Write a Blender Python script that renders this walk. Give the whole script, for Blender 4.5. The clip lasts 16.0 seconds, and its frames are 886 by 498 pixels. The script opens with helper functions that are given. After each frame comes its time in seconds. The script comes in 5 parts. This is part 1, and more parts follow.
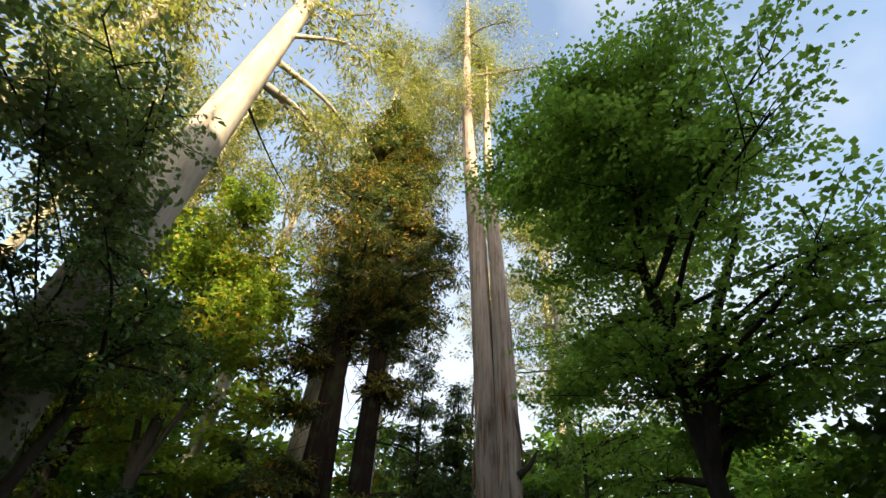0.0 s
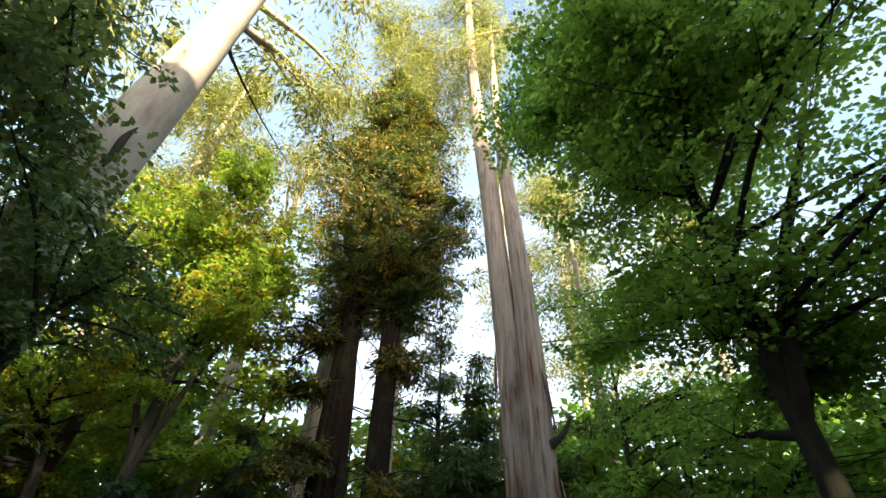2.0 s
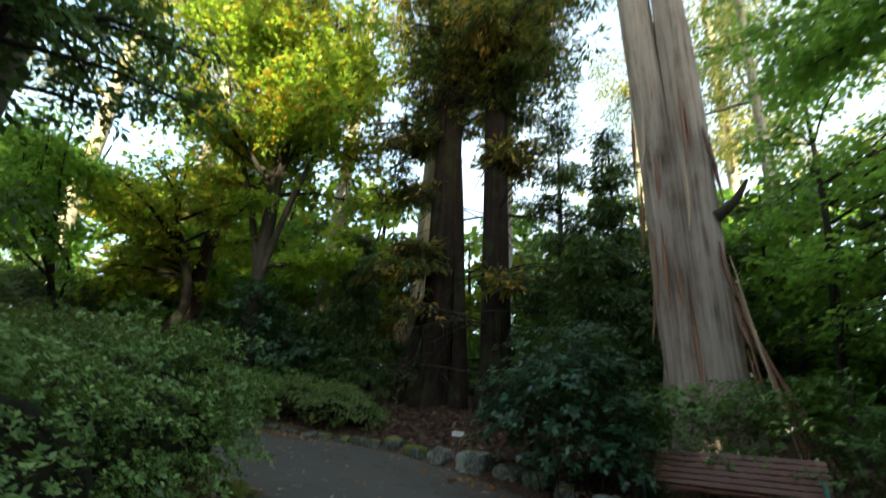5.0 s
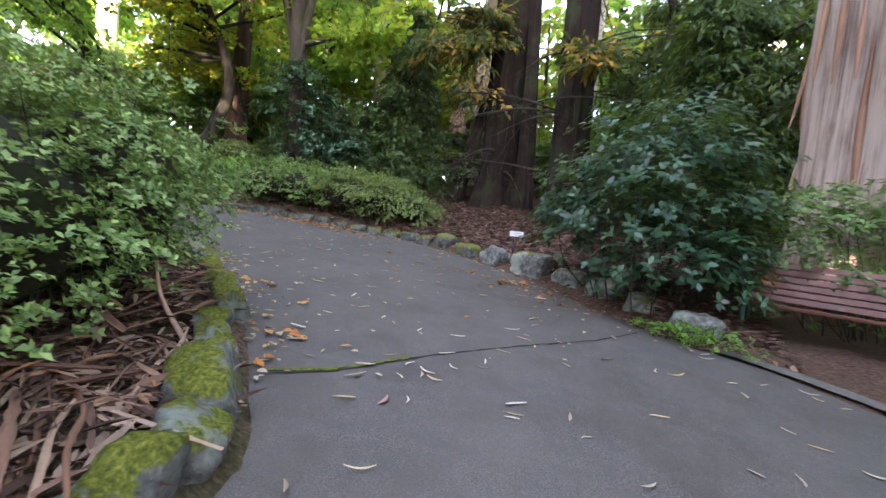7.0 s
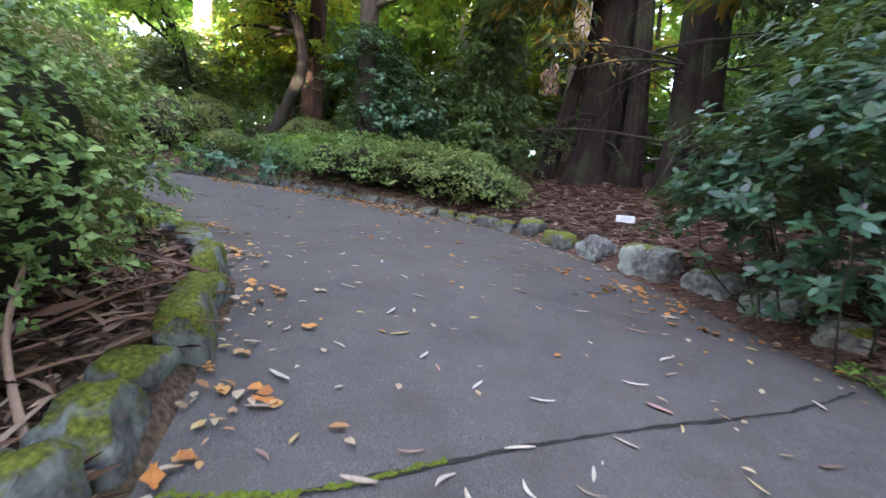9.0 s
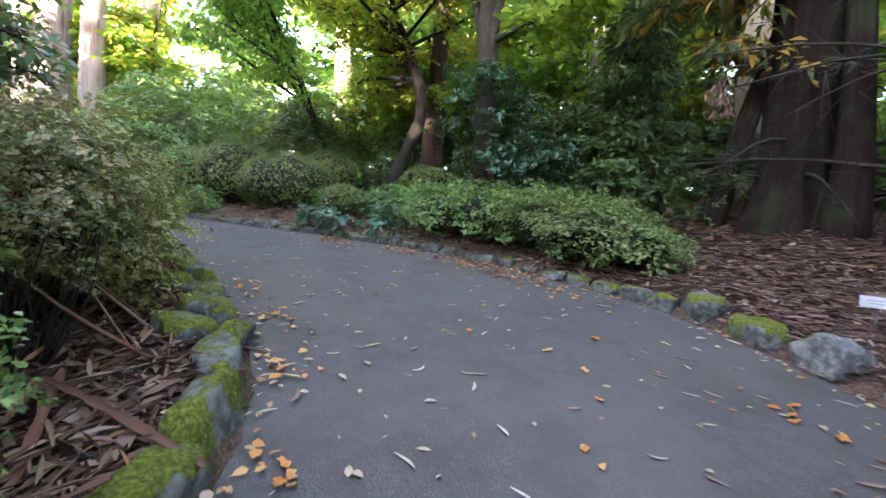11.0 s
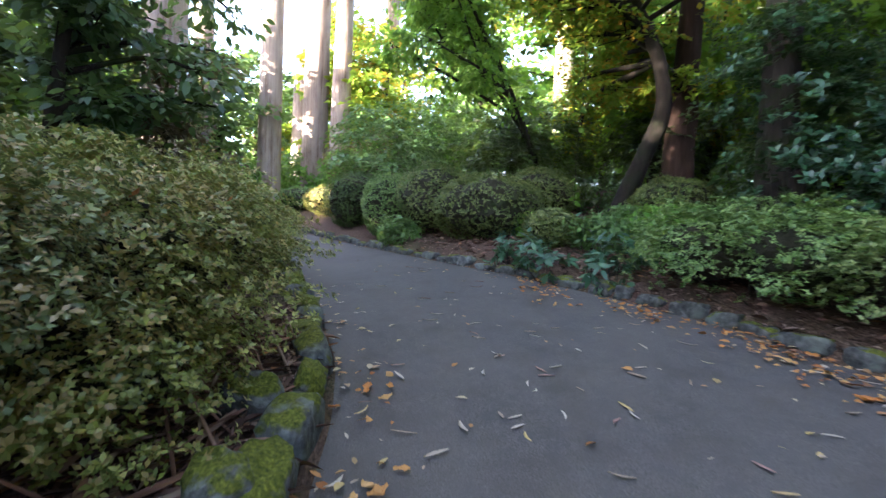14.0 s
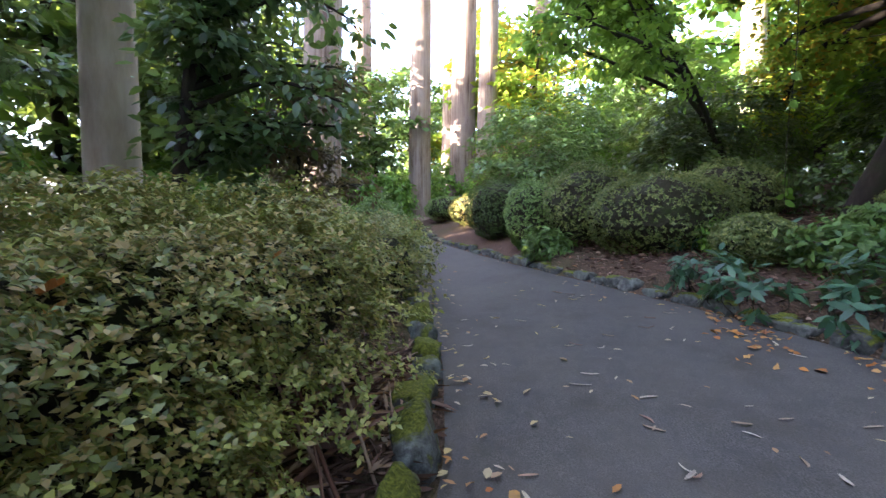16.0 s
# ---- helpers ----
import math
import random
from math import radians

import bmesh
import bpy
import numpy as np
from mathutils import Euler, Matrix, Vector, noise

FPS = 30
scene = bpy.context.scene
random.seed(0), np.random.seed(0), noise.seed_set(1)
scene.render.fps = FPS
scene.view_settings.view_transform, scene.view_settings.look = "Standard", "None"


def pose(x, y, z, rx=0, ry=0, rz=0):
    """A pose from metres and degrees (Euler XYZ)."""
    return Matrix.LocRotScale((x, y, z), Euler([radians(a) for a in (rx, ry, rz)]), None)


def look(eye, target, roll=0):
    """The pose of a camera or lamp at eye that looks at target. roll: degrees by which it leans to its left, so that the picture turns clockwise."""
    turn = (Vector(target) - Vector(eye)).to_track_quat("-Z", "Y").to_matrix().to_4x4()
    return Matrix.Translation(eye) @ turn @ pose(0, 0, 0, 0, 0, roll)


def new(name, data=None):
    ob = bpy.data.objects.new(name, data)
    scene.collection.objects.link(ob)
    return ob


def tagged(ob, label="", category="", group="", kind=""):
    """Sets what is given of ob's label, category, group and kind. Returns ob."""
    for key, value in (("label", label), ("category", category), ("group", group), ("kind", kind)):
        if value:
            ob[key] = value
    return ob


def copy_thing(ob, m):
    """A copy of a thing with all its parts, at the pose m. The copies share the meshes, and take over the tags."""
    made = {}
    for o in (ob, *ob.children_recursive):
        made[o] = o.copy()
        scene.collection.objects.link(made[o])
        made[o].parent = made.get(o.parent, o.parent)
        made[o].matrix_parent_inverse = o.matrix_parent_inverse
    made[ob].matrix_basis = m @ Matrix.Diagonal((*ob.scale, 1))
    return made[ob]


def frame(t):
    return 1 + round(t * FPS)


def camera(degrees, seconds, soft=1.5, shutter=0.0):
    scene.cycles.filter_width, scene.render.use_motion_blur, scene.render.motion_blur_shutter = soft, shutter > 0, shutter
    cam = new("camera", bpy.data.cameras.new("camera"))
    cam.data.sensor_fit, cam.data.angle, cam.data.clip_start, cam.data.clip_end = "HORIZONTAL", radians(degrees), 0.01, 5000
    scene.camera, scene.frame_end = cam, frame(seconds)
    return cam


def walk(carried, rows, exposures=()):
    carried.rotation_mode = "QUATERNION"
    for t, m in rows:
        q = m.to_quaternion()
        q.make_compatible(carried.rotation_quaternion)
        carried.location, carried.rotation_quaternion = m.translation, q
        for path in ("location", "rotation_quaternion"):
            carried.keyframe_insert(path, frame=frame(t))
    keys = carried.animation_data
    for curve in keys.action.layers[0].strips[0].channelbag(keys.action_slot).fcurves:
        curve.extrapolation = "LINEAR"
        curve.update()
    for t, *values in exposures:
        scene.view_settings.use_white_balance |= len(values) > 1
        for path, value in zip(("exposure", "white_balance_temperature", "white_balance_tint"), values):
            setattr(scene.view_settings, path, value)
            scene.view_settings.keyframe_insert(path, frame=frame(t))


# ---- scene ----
cam = camera(88.6, 16.0, soft=1.45, shutter=0.4)
METRES, EYE, TILT, LEAN, TURN = 14.0, 1.30, 45.0, -2.9, 0.0
ROWS = [
    (0.0, 0.0, 0.0, 0.0, 0.0, 0.0, -0.0),
    (0.5, -0.0033, 0.028, -0.0195, -0.16, -0.5, 0.23),
    (1.0, 0.0005, 0.0591, -0.0408, 0.39, -1.01, 1.22),
    (1.5, -0.0003, 0.0838, -0.0637, 0.92, -1.44, 2.19),
    (2.0, -0.0043, 0.1126, -0.0796, 1.4, -1.55, 3.0),
    (2.5, -0.0032, 0.1383, -0.1037, 2.49, -1.78, 4.07),
    (3.0, -0.0026, 0.167, -0.1226, 3.64, -2.66, 5.14),
    (3.5, -0.0105, 0.1967, -0.144, 4.8, -4.45, 6.22),
    (4.0, -0.0161, 0.2233, -0.1663, 7.05, -7.78, 7.83),
    (4.5, -0.0196, 0.2515, -0.1899, 10.31, -13.58, 9.56),
    (5.0, -0.0307, 0.2796, -0.2177, 13.71, -21.35, 11.8),
    (7.5, -0.0602, 0.3877, -0.3271, 24.18, -44.93, 17.13),
    (8.0, -0.0724, 0.4073, -0.3457, 26.46, -44.89, 18.86),
    (10.5, -0.1494, 0.5108, -0.417, 41.35, -34.89, 30.66),
    (11.0, -0.1702, 0.5332, -0.4251, 45.99, -31.29, 33.13),
    (11.5, -0.1999, 0.5463, -0.4355, 49.64, -29.08, 34.86),
    (12.0, -0.2223, 0.5572, -0.4398, 53.69, -26.35, 36.69),
    (12.5, -0.249, 0.5735, -0.4513, 58.37, -22.39, 38.51),
    (13.0, -0.2735, 0.5899, -0.4578, 63.94, -18.11, 40.02),
    (13.5, -0.3059, 0.6018, -0.4632, 71.1, -13.41, 40.89),
    (14.0, -0.333, 0.6124, -0.4668, 79.01, -8.41, 42.04),
    (14.5, -0.3623, 0.6274, -0.4684, 86.76, -3.4, 43.06),
    (15.0, -0.3878, 0.6319, -0.4666, 94.18, 1.64, 43.28),
    (15.5, -0.4077, 0.6366, -0.4633, 100.62, 6.12, 43.12),
    (16.0, -0.4148, 0.6373, -0.4614, 105.26, 9.67, 42.87),
]
EXPOSURES = [(0.0, 1.85, 6700, 8), (1.0, 2.05, 6500, 8), (2.0, 2.45, 6400, 7), (4.0, 2.4, 6300, 6), (4.5, 2.25, 6300, 4), (5.0, 2.65, 6300, -2), (7.3, 4.63, 6200, 26), (10.5, 4.67, 5800, 24), (11.5, 4.38, 5650, 23), (12.5, 4.5, 5500, 25), (14.0, 4.0, 5550, 22), (15.0, 4.06, 5600, 24), (16.0, 3.9, 5700, 26)]
walk(cam, [(t, pose(0, 0, EYE, TILT, LEAN, TURN) @ pose(METRES * x, METRES * y, METRES * z, 90 + pitch, roll, yaw)) for t, x, y, z, yaw, pitch, roll in ROWS], EXPOSURES)


# ---- world, sun, exposure ----
SUN_AZ, SUN_EL = radians(152), radians(15)   # clockwise from +y: behind the walker's right shoulder
world = bpy.data.worlds.new("world")
scene.world = world
world.use_nodes = True
wn = world.node_tree
sky = wn.nodes.new("ShaderNodeTexSky")
sky.sky_type, sky.sun_disc = "NISHITA", False
sky.sun_elevation, sky.sun_rotation = SUN_EL, SUN_AZ
sky.air_density, sky.dust_density, sky.ozone_density = 1.0, 2.5, 1.0
wn.nodes["Background"].inputs["Strength"].default_value = 0.15
# thin bright cloud drifting over the whole sky
where = wn.nodes.new("ShaderNodeTexCoord")
veil = wn.nodes.new("ShaderNodeTexNoise")
veil.inputs["Scale"].default_value, veil.inputs["Detail"].default_value = 1.7, 6
wn.links.new(where.outputs["Generated"], veil.inputs["Vector"])
cover = wn.nodes.new("ShaderNodeMapRange")
cover.inputs[1].default_value, cover.inputs[2].default_value, cover.inputs[3].default_value, cover.inputs[4].default_value = 0.38, 0.64, 0.08, 0.78
wn.links.new(veil.outputs["Fac"], cover.inputs[0])
cloud = wn.nodes.new("ShaderNodeMix")
cloud.data_type = "RGBA"
cloud.inputs[7].default_value = (2.0, 2.1, 2.35, 1)
wn.links.new(cover.outputs[0], cloud.inputs[0])
wn.links.new(sky.outputs[0], cloud.inputs[6])
wn.links.new(cloud.outputs[2], wn.nodes["Background"].inputs["Color"])
sun = new("sun", bpy.data.lights.new("sun", "SUN"))
sun.data.energy, sun.data.angle, sun.data.color = 4.5, radians(0.6), (1.0, 0.84, 0.58)
sun_from = Vector((math.sin(SUN_AZ) * math.cos(SUN_EL), math.cos(SUN_AZ) * math.cos(SUN_EL), math.sin(SUN_EL)))
sun.matrix_world = look(sun_from * 60, (0, 0, 0))

# ---- materials ----


class Mat:
    """A small builder for node materials in object-space metres."""

    def __init__(self, name):
        self.m = bpy.data.materials.new(name)
        self.m.use_nodes = True
        self.t = self.m.node_tree
        self.n, self.l = self.t.nodes, self.t.links
        self.bsdf = self.n["Principled BSDF"]
        geo = self.n.new("ShaderNodeNewGeometry")
        self.geo = geo
        self.pos = geo.outputs["Position"]

    def scaled(self, s):
        v = self.n.new("ShaderNodeVectorMath")
        v.operation = "MULTIPLY"
        self.l.new(self.pos, v.inputs[0])
        v.inputs[1].default_value = s
        return v.outputs[0]

    def noise(self, scale, detail=4, vec=None, rough=0.6):
        k = self.n.new("ShaderNodeTexNoise")
        k.inputs["Scale"].default_value, k.inputs["Detail"].default_value = scale, detail
        k.inputs["Roughness"].default_value = rough
        self.l.new(vec or self.pos, k.inputs["Vector"])
        return k.outputs["Fac"]

    def ramp(self, fac, stops):
        r = self.n.new("ShaderNodeValToRGB")
        while len(r.color_ramp.elements) < len(stops):
            r.color_ramp.elements.new(0.5)
        for e, (p, c) in zip(r.color_ramp.elements, stops):
            e.position, e.color = p, (*c, 1)
        self.l.new(fac, r.inputs[0])
        return r.outputs[0]

    def math(self, op, a, b):
        k = self.n.new("ShaderNodeMath")
        k.operation = op
        for i, v in enumerate((a, b)):
            if isinstance(v, (int, float)):
                k.inputs[i].default_value = v
            else:
                self.l.new(v, k.inputs[i])
        return k.outputs[0]

    def mix(self, fac, a, b, kind="MIX"):
        k = self.n.new("ShaderNodeMix")
        k.data_type, k.blend_type = "RGBA", kind
        for i, v in ((0, fac), (6, a), (7, b)):
            if isinstance(v, (int, float)):
                k.inputs[i].default_value = v
            elif isinstance(v, tuple):
                k.inputs[i].default_value = (*v, 1)
            else:
                self.l.new(v, k.inputs[i])
        return k.outputs[2]

    def colour(self, c):
        self.l.new(c, self.bsdf.inputs["Base Color"])
        return self

    def bump(self, fac, strength, dist):
        b = self.n.new("ShaderNodeBump")
        b.inputs["Strength"].default_value, b.inputs["Distance"].default_value = strength, dist
        self.l.new(fac, b.inputs["Height"])
        self.l.new(b.outputs[0], self.bsdf.inputs["Normal"])
        return self

    def rough(self, v, spec=0.4):
        self.bsdf.inputs["Roughness"].default_value = v
        self.bsdf.inputs["Specular IOR Level"].default_value = spec
        return self


def leaf_mat(name, dark, mid, light, through_share=0.45, rough=0.5, patch=0.5, tip=None, spec=0.4):
    """Foliage: each leaf its own tone, patches of tone over the crown, light coming through the blade."""
    k = Mat(name)
    rnd = k.geo.outputs["Random Per Island"]
    patchy = k.noise(patch, 3)
    f = k.math("ADD", k.math("MULTIPLY", rnd, 0.55), k.math("MULTIPLY", patchy, 0.5))
    stops = [(0.18, dark), (0.5, mid), (0.8, light)]
    c = k.ramp(f, stops)
    if tip:
        share = k.math("GREATER_THAN", k.math("ADD", k.math("MULTIPLY", rnd, 0.5), k.noise(patch * 0.7, 2)), tip[1])
        c = k.mix(share, c, tip[0])
    k.colour(c).rough(rough, spec)
    tr = k.n.new("ShaderNodeBsdfTranslucent")
    k.l.new(k.mix(0.45, c, (0.34, 0.46, 0.05)), tr.inputs["Color"])
    mixer = k.n.new("ShaderNodeMixShader")
    mixer.inputs[0].default_value = through_share
    k.l.new(k.bsdf.outputs[0], mixer.inputs[1])
    k.l.new(tr.outputs[0], mixer.inputs[2])
    k.l.new(mixer.outputs[0], k.n["Material Output"].inputs["Surface"])
    return k.m


def bark_mat(name, cols, grain=(9, 9, 1.2), rough=0.9, bump=0.6, moss=None, patches=1.3):
    k = Mat(name)
    long_grain = k.noise(1.0, 6, k.scaled(grain), 0.7)
    patch = k.noise(patches, 4, k.scaled((1, 1, 0.35)))
    f = k.math("ADD", k.math("MULTIPLY", long_grain, 0.6), k.math("MULTIPLY", patch, 0.4))
    c = k.ramp(f, [(0.3 + 0.4 * i / (len(cols) - 1), col) for i, col in enumerate(cols)])
    if moss:
        c = k.mix(k.ramp(k.noise(1.7, 5), [(0.5, (0, 0, 0)), (0.65, (1, 1, 1))]), c, moss)
    k.colour(c).rough(rough, 0.25).bump(long_grain, bump, 0.03)
    return k.m


def litter_mat():
    k = Mat("leaf_litter_soil")
    a = k.noise(22, 6, k.scaled((1, 2.2, 1)))
    b = k.noise(1.2, 4)
    c = k.ramp(a, [(0.3, (0.03, 0.02, 0.015)), (0.48, (0.11, 0.066, 0.048)), (0.6, (0.20, 0.125, 0.09)), (0.75, (0.33, 0.24, 0.18))])
    c = k.mix(k.math("MULTIPLY", b, 0.7), c, (0.05, 0.032, 0.024))
    far = k.ramp(k.noise(0.35, 3), [(0.45, (0, 0, 0)), (0.62, (1, 1, 1))])
    c = k.mix(k.math("MULTIPLY", far, 0.35), c, (0.05, 0.075, 0.02))
    k.colour(c).rough(0.95, 0.15).bump(a, 0.9, 0.05)
    return k.m


def asphalt_mat():
    k = Mat("worn_asphalt")
    fine, mid, big = k.noise(110, 4), k.noise(7, 6), k.noise(0.8, 5)
    c = k.ramp(fine, [(0.34, (0.029, 0.027, 0.026)), (0.5, (0.068, 0.064, 0.060)), (0.68, (0.136, 0.126, 0.116))])
    c = k.mix(k.ramp(mid, [(0.45, (0, 0, 0)), (0.68, (0.75, 0.75, 0.75))]), c, (0.052, 0.05, 0.05))
    c = k.mix(k.ramp(k.noise(2.2, 6), [(0.48, (0, 0, 0)), (0.64, (0.5, 0.5, 0.5))]), c, (0.046, 0.039, 0.033))
    c = k.mix(k.ramp(big, [(0.35, (0, 0, 0)), (0.7, (0.5, 0.5, 0.5))]), c, (0.108, 0.099, 0.089))
    k.colour(c).rough(0.78, 0.35).bump(k.math("ADD", fine, k.math("MULTIPLY", mid, 0.7)), 0.35, 0.006)
    return k.m


def stone_mat(name, moss_low, moss_amount, tone=1.0):
    """Grey-blue stone with lichen, and moss on the faces that look up."""
    k = Mat(name)
    a, b = k.noise(14, 6), k.noise(3.1, 5)
    c = k.ramp(a, [(0.3, (0.036 * tone, 0.036 * tone, 0.034 * tone)), (0.5, (0.092 * tone, 0.095 * tone, 0.088 * tone)), (0.7, (0.20 * tone, 0.21 * tone, 0.19 * tone))])
    c = k.mix(k.ramp(b, [(0.5, (0, 0, 0)), (0.62, (0.6, 0.6, 0.6))]), c, (0.205 * tone, 0.235 * tone, 0.195 * tone))
    sep = k.n.new("ShaderNodeSeparateXYZ")
    k.l.new(k.geo.outputs["Normal"], sep.inputs[0])
    info = k.n.new("ShaderNodeObjectInfo")
    up = k.math("ADD", k.math("MULTIPLY", sep.outputs[2], 0.3), k.math("MULTIPLY", k.noise(4.5, 4), 1.25))
    up = k.math("ADD", up, k.math("MULTIPLY", info.outputs["Random"], moss_amount))
    mask = k.ramp(up, [(moss_low, (0, 0, 0)), (min(1, moss_low + 0.12), (1, 1, 1))])
    mossc = k.ramp(k.noise(40, 4), [(0.3, (0.03, 0.042, 0.006)), (0.52, (0.10, 0.115, 0.013)), (0.72, (0.21, 0.215, 0.03))])
    k.colour(k.mix(mask, c, mossc)).rough(0.9, 0.25).bump(k.math("ADD", a, k.noise(60, 4)), 0.7, 0.02)
    return k.m


def dead_leaf_mat(name, stops):
    k = Mat(name)
    info = k.n.new("ShaderNodeObjectInfo")
    c = k.ramp(info.outputs["Random"], stops)
    c = k.mix(k.math("MULTIPLY", k.noise(60, 3), 0.5), c, (0.08, 0.045, 0.025))
    k.colour(c).rough(0.7, 0.3)
    return k.m


def island_mat(name, stops, rough=0.85):
    k = Mat(name)
    c = k.ramp(k.geo.outputs["Random Per Island"], stops)
    c = k.mix(k.math("MULTIPLY", k.noise(25, 4, k.scaled((1, 1, 1))), 0.45), c, (0.05, 0.03, 0.022))
    k.colour(c).rough(rough, 0.25)
    return k.m


LITTER, ASPHALT = litter_mat(), asphalt_mat()
STONE_MOSSY, STONE_LICHEN = stone_mat("mossy_stone", 0.86, 0.26), stone_mat("lichen_stone", 0.95, 0.12, 0.75)
STONE_BOULDER = stone_mat("pale_lichen_boulder", 0.97, 0.1, 1.5)
AZALEA = leaf_mat("azalea_leaf", (0.085, 0.115, 0.025), (0.26, 0.285, 0.068), (0.52, 0.49, 0.15), 0.26, 0.38, 1.3, ((0.33, 0.25, 0.08), 0.84), 0.5)
AZALEA_LEGGY = leaf_mat("azalea_leaf_grey", (0.06, 0.085, 0.03), (0.16, 0.20, 0.075), (0.36, 0.38, 0.16), 0.24, 0.42, 1.2, ((0.30, 0.22, 0.10), 0.86), 0.5)
AZALEA_MID = leaf_mat("azalea_leaf_mid", (0.05, 0.09, 0.025), (0.125, 0.185, 0.05), (0.30, 0.35, 0.12), 0.24, 0.42, 1.1)
AZALEA_LIGHT = leaf_mat("azalea_leaf_bright", (0.045, 0.10, 0.025), (0.11, 0.20, 0.045), (0.27, 0.38, 0.12), 0.24, 0.42, 1.1)
CLIPPED = leaf_mat("clipped_leaf", (0.035, 0.055, 0.014), (0.095, 0.135, 0.034), (0.24, 0.27, 0.08), 0.2, 0.45, 1.5)
MAPLE = leaf_mat("maple_leaf", (0.06, 0.15, 0.028), (0.14, 0.31, 0.05), (0.27, 0.46, 0.075), 0.66, 0.5, 0.35)
MAPLE_GOLD = leaf_mat("maple_leaf_turning", (0.09, 0.18, 0.018), (0.23, 0.35, 0.03), (0.44, 0.46, 0.045), 0.66, 0.5, 0.3, ((0.45, 0.25, 0.02), 0.9))
BROAD = leaf_mat("broad_glossy_leaf", (0.03, 0.07, 0.032), (0.075, 0.15, 0.07), (0.16, 0.26, 0.12), 0.4, 0.3, 0.9, None, 0.6)
IVY = leaf_mat("ivy_leaf", (0.045, 0.08, 0.035), (0.11, 0.17, 0.07), (0.22, 0.29, 0.13), 0.4, 0.4, 0.8)
DARK = leaf_mat("evergreen_leaf", (0.015, 0.035, 0.012), (0.035, 0.07, 0.022), (0.08, 0.13, 0.035), 0.28, 0.4, 0.6)
RHODO = leaf_mat("rhododendron_leaf", (0.035, 0.08, 0.025), (0.08, 0.16, 0.045), (0.16, 0.27, 0.075), 0.3, 0.4, 0.7)
CONIFER = leaf_mat("conifer_spray", (0.014, 0.032, 0.014), (0.036, 0.062, 0.02), (0.085, 0.105, 0.028), 0.3, 0.6, 0.4, ((0.30, 0.18, 0.025), 0.865))
GUM = leaf_mat("gum_leaf", (0.08, 0.10, 0.035), (0.20, 0.19, 0.05), (0.36, 0.31, 0.08), 0.5, 0.45, 0.2)
CAMELLIA = leaf_mat("camellia_leaf", (0.008, 0.028, 0.014), (0.02, 0.06, 0.03), (0.05, 0.125, 0.062), 0.2, 0.3, 0.9, None, 0.4)
HELLEBORE = leaf_mat("hellebore_leaf", (0.014, 0.05, 0.03), (0.036, 0.10, 0.06), (0.08, 0.18, 0.095), 0.2, 0.35, 1.5)
MAROON = leaf_mat("maroon_leaf", (0.05, 0.022, 0.025), (0.10, 0.045, 0.05), (0.17, 0.09, 0.08), 0.3, 0.5, 0.8)
HERB = leaf_mat("ground_cover_leaf", (0.04, 0.11, 0.015), (0.09, 0.22, 0.03), (0.18, 0.34, 0.05), 0.35, 0.5, 2.0)
GUM_BARK = bark_mat("smooth_gum_bark", [(0.11, 0.085, 0.065), (0.26, 0.22, 0.17), (0.38, 0.34, 0.275), (0.47, 0.43, 0.36)], (2.2, 2.2, 0.5), 0.7, 0.12)
PEEL_BARK = bark_mat("peeling_gum_bark", [(0.05, 0.034, 0.027), (0.14, 0.098, 0.077), (0.27, 0.215, 0.18), (0.31, 0.255, 0.22), (0.46, 0.40, 0.355)], (13, 13, 0.3), 0.85, 0.7, None, 2.2)
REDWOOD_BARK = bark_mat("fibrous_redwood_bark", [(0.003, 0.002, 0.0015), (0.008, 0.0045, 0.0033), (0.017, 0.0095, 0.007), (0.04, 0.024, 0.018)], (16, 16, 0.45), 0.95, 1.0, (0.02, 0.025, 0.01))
# inner lumps of the shrubs: twig brown, darkened to stand for inside shade
TWIG_SHADE = bark_mat("shaded_twigs", [(0.012, 0.011, 0.006), (0.03, 0.028, 0.015), (0.06, 0.055, 0.03)], (40, 40, 40), 0.95, 1.0, (0.03, 0.045, 0.012))
DARK_BARK = bark_mat("dark_bark", [(0.012, 0.010, 0.008), (0.036, 0.029, 0.023), (0.075, 0.063, 0.05)], (12, 12, 3), 0.95, 0.7, (0.026, 0.036, 0.012))
# DARK_BARK in deeper tones: shade on two maple trunks, put into the colour
SHADED_BARK = bark_mat("shaded_dark_bark", [(0.006, 0.005, 0.004), (0.018, 0.014, 0.011), (0.04, 0.033, 0.026)], (12, 12, 3), 0.95, 0.7, (0.014, 0.018, 0.007))
RED_STUMP_BARK = bark_mat("reddish_bark", [(0.012, 0.008, 0.006), (0.036, 0.021, 0.016), (0.075, 0.045, 0.034)], (10, 10, 0.8), 0.95, 0.9)
STRIP = dead_leaf_mat("bark_strip", [(0.0, (0.07, 0.035, 0.025)), (0.4, (0.20, 0.095, 0.06)), (0.75, (0.30, 0.17, 0.115)), (1.0, (0.44, 0.32, 0.23))])
FALLEN = dead_leaf_mat("fallen_gum_leaf", [(0.0, (0.30, 0.22, 0.15)), (0.3, (0.48, 0.42, 0.34)), (0.55, (0.55, 0.50, 0.42)), (0.75, (0.52, 0.40, 0.16)), (0.9, (0.40, 0.24, 0.20)), (1.0, (0.16, 0.11, 0.08))])
FALLEN_ORANGE = dead_leaf_mat("fallen_orange_leaf", [(0.0, (0.42, 0.15, 0.03)), (0.5, (0.60, 0.26, 0.06)), (0.8, (0.62, 0.38, 0.14)), (1.0, (0.32, 0.13, 0.06))])
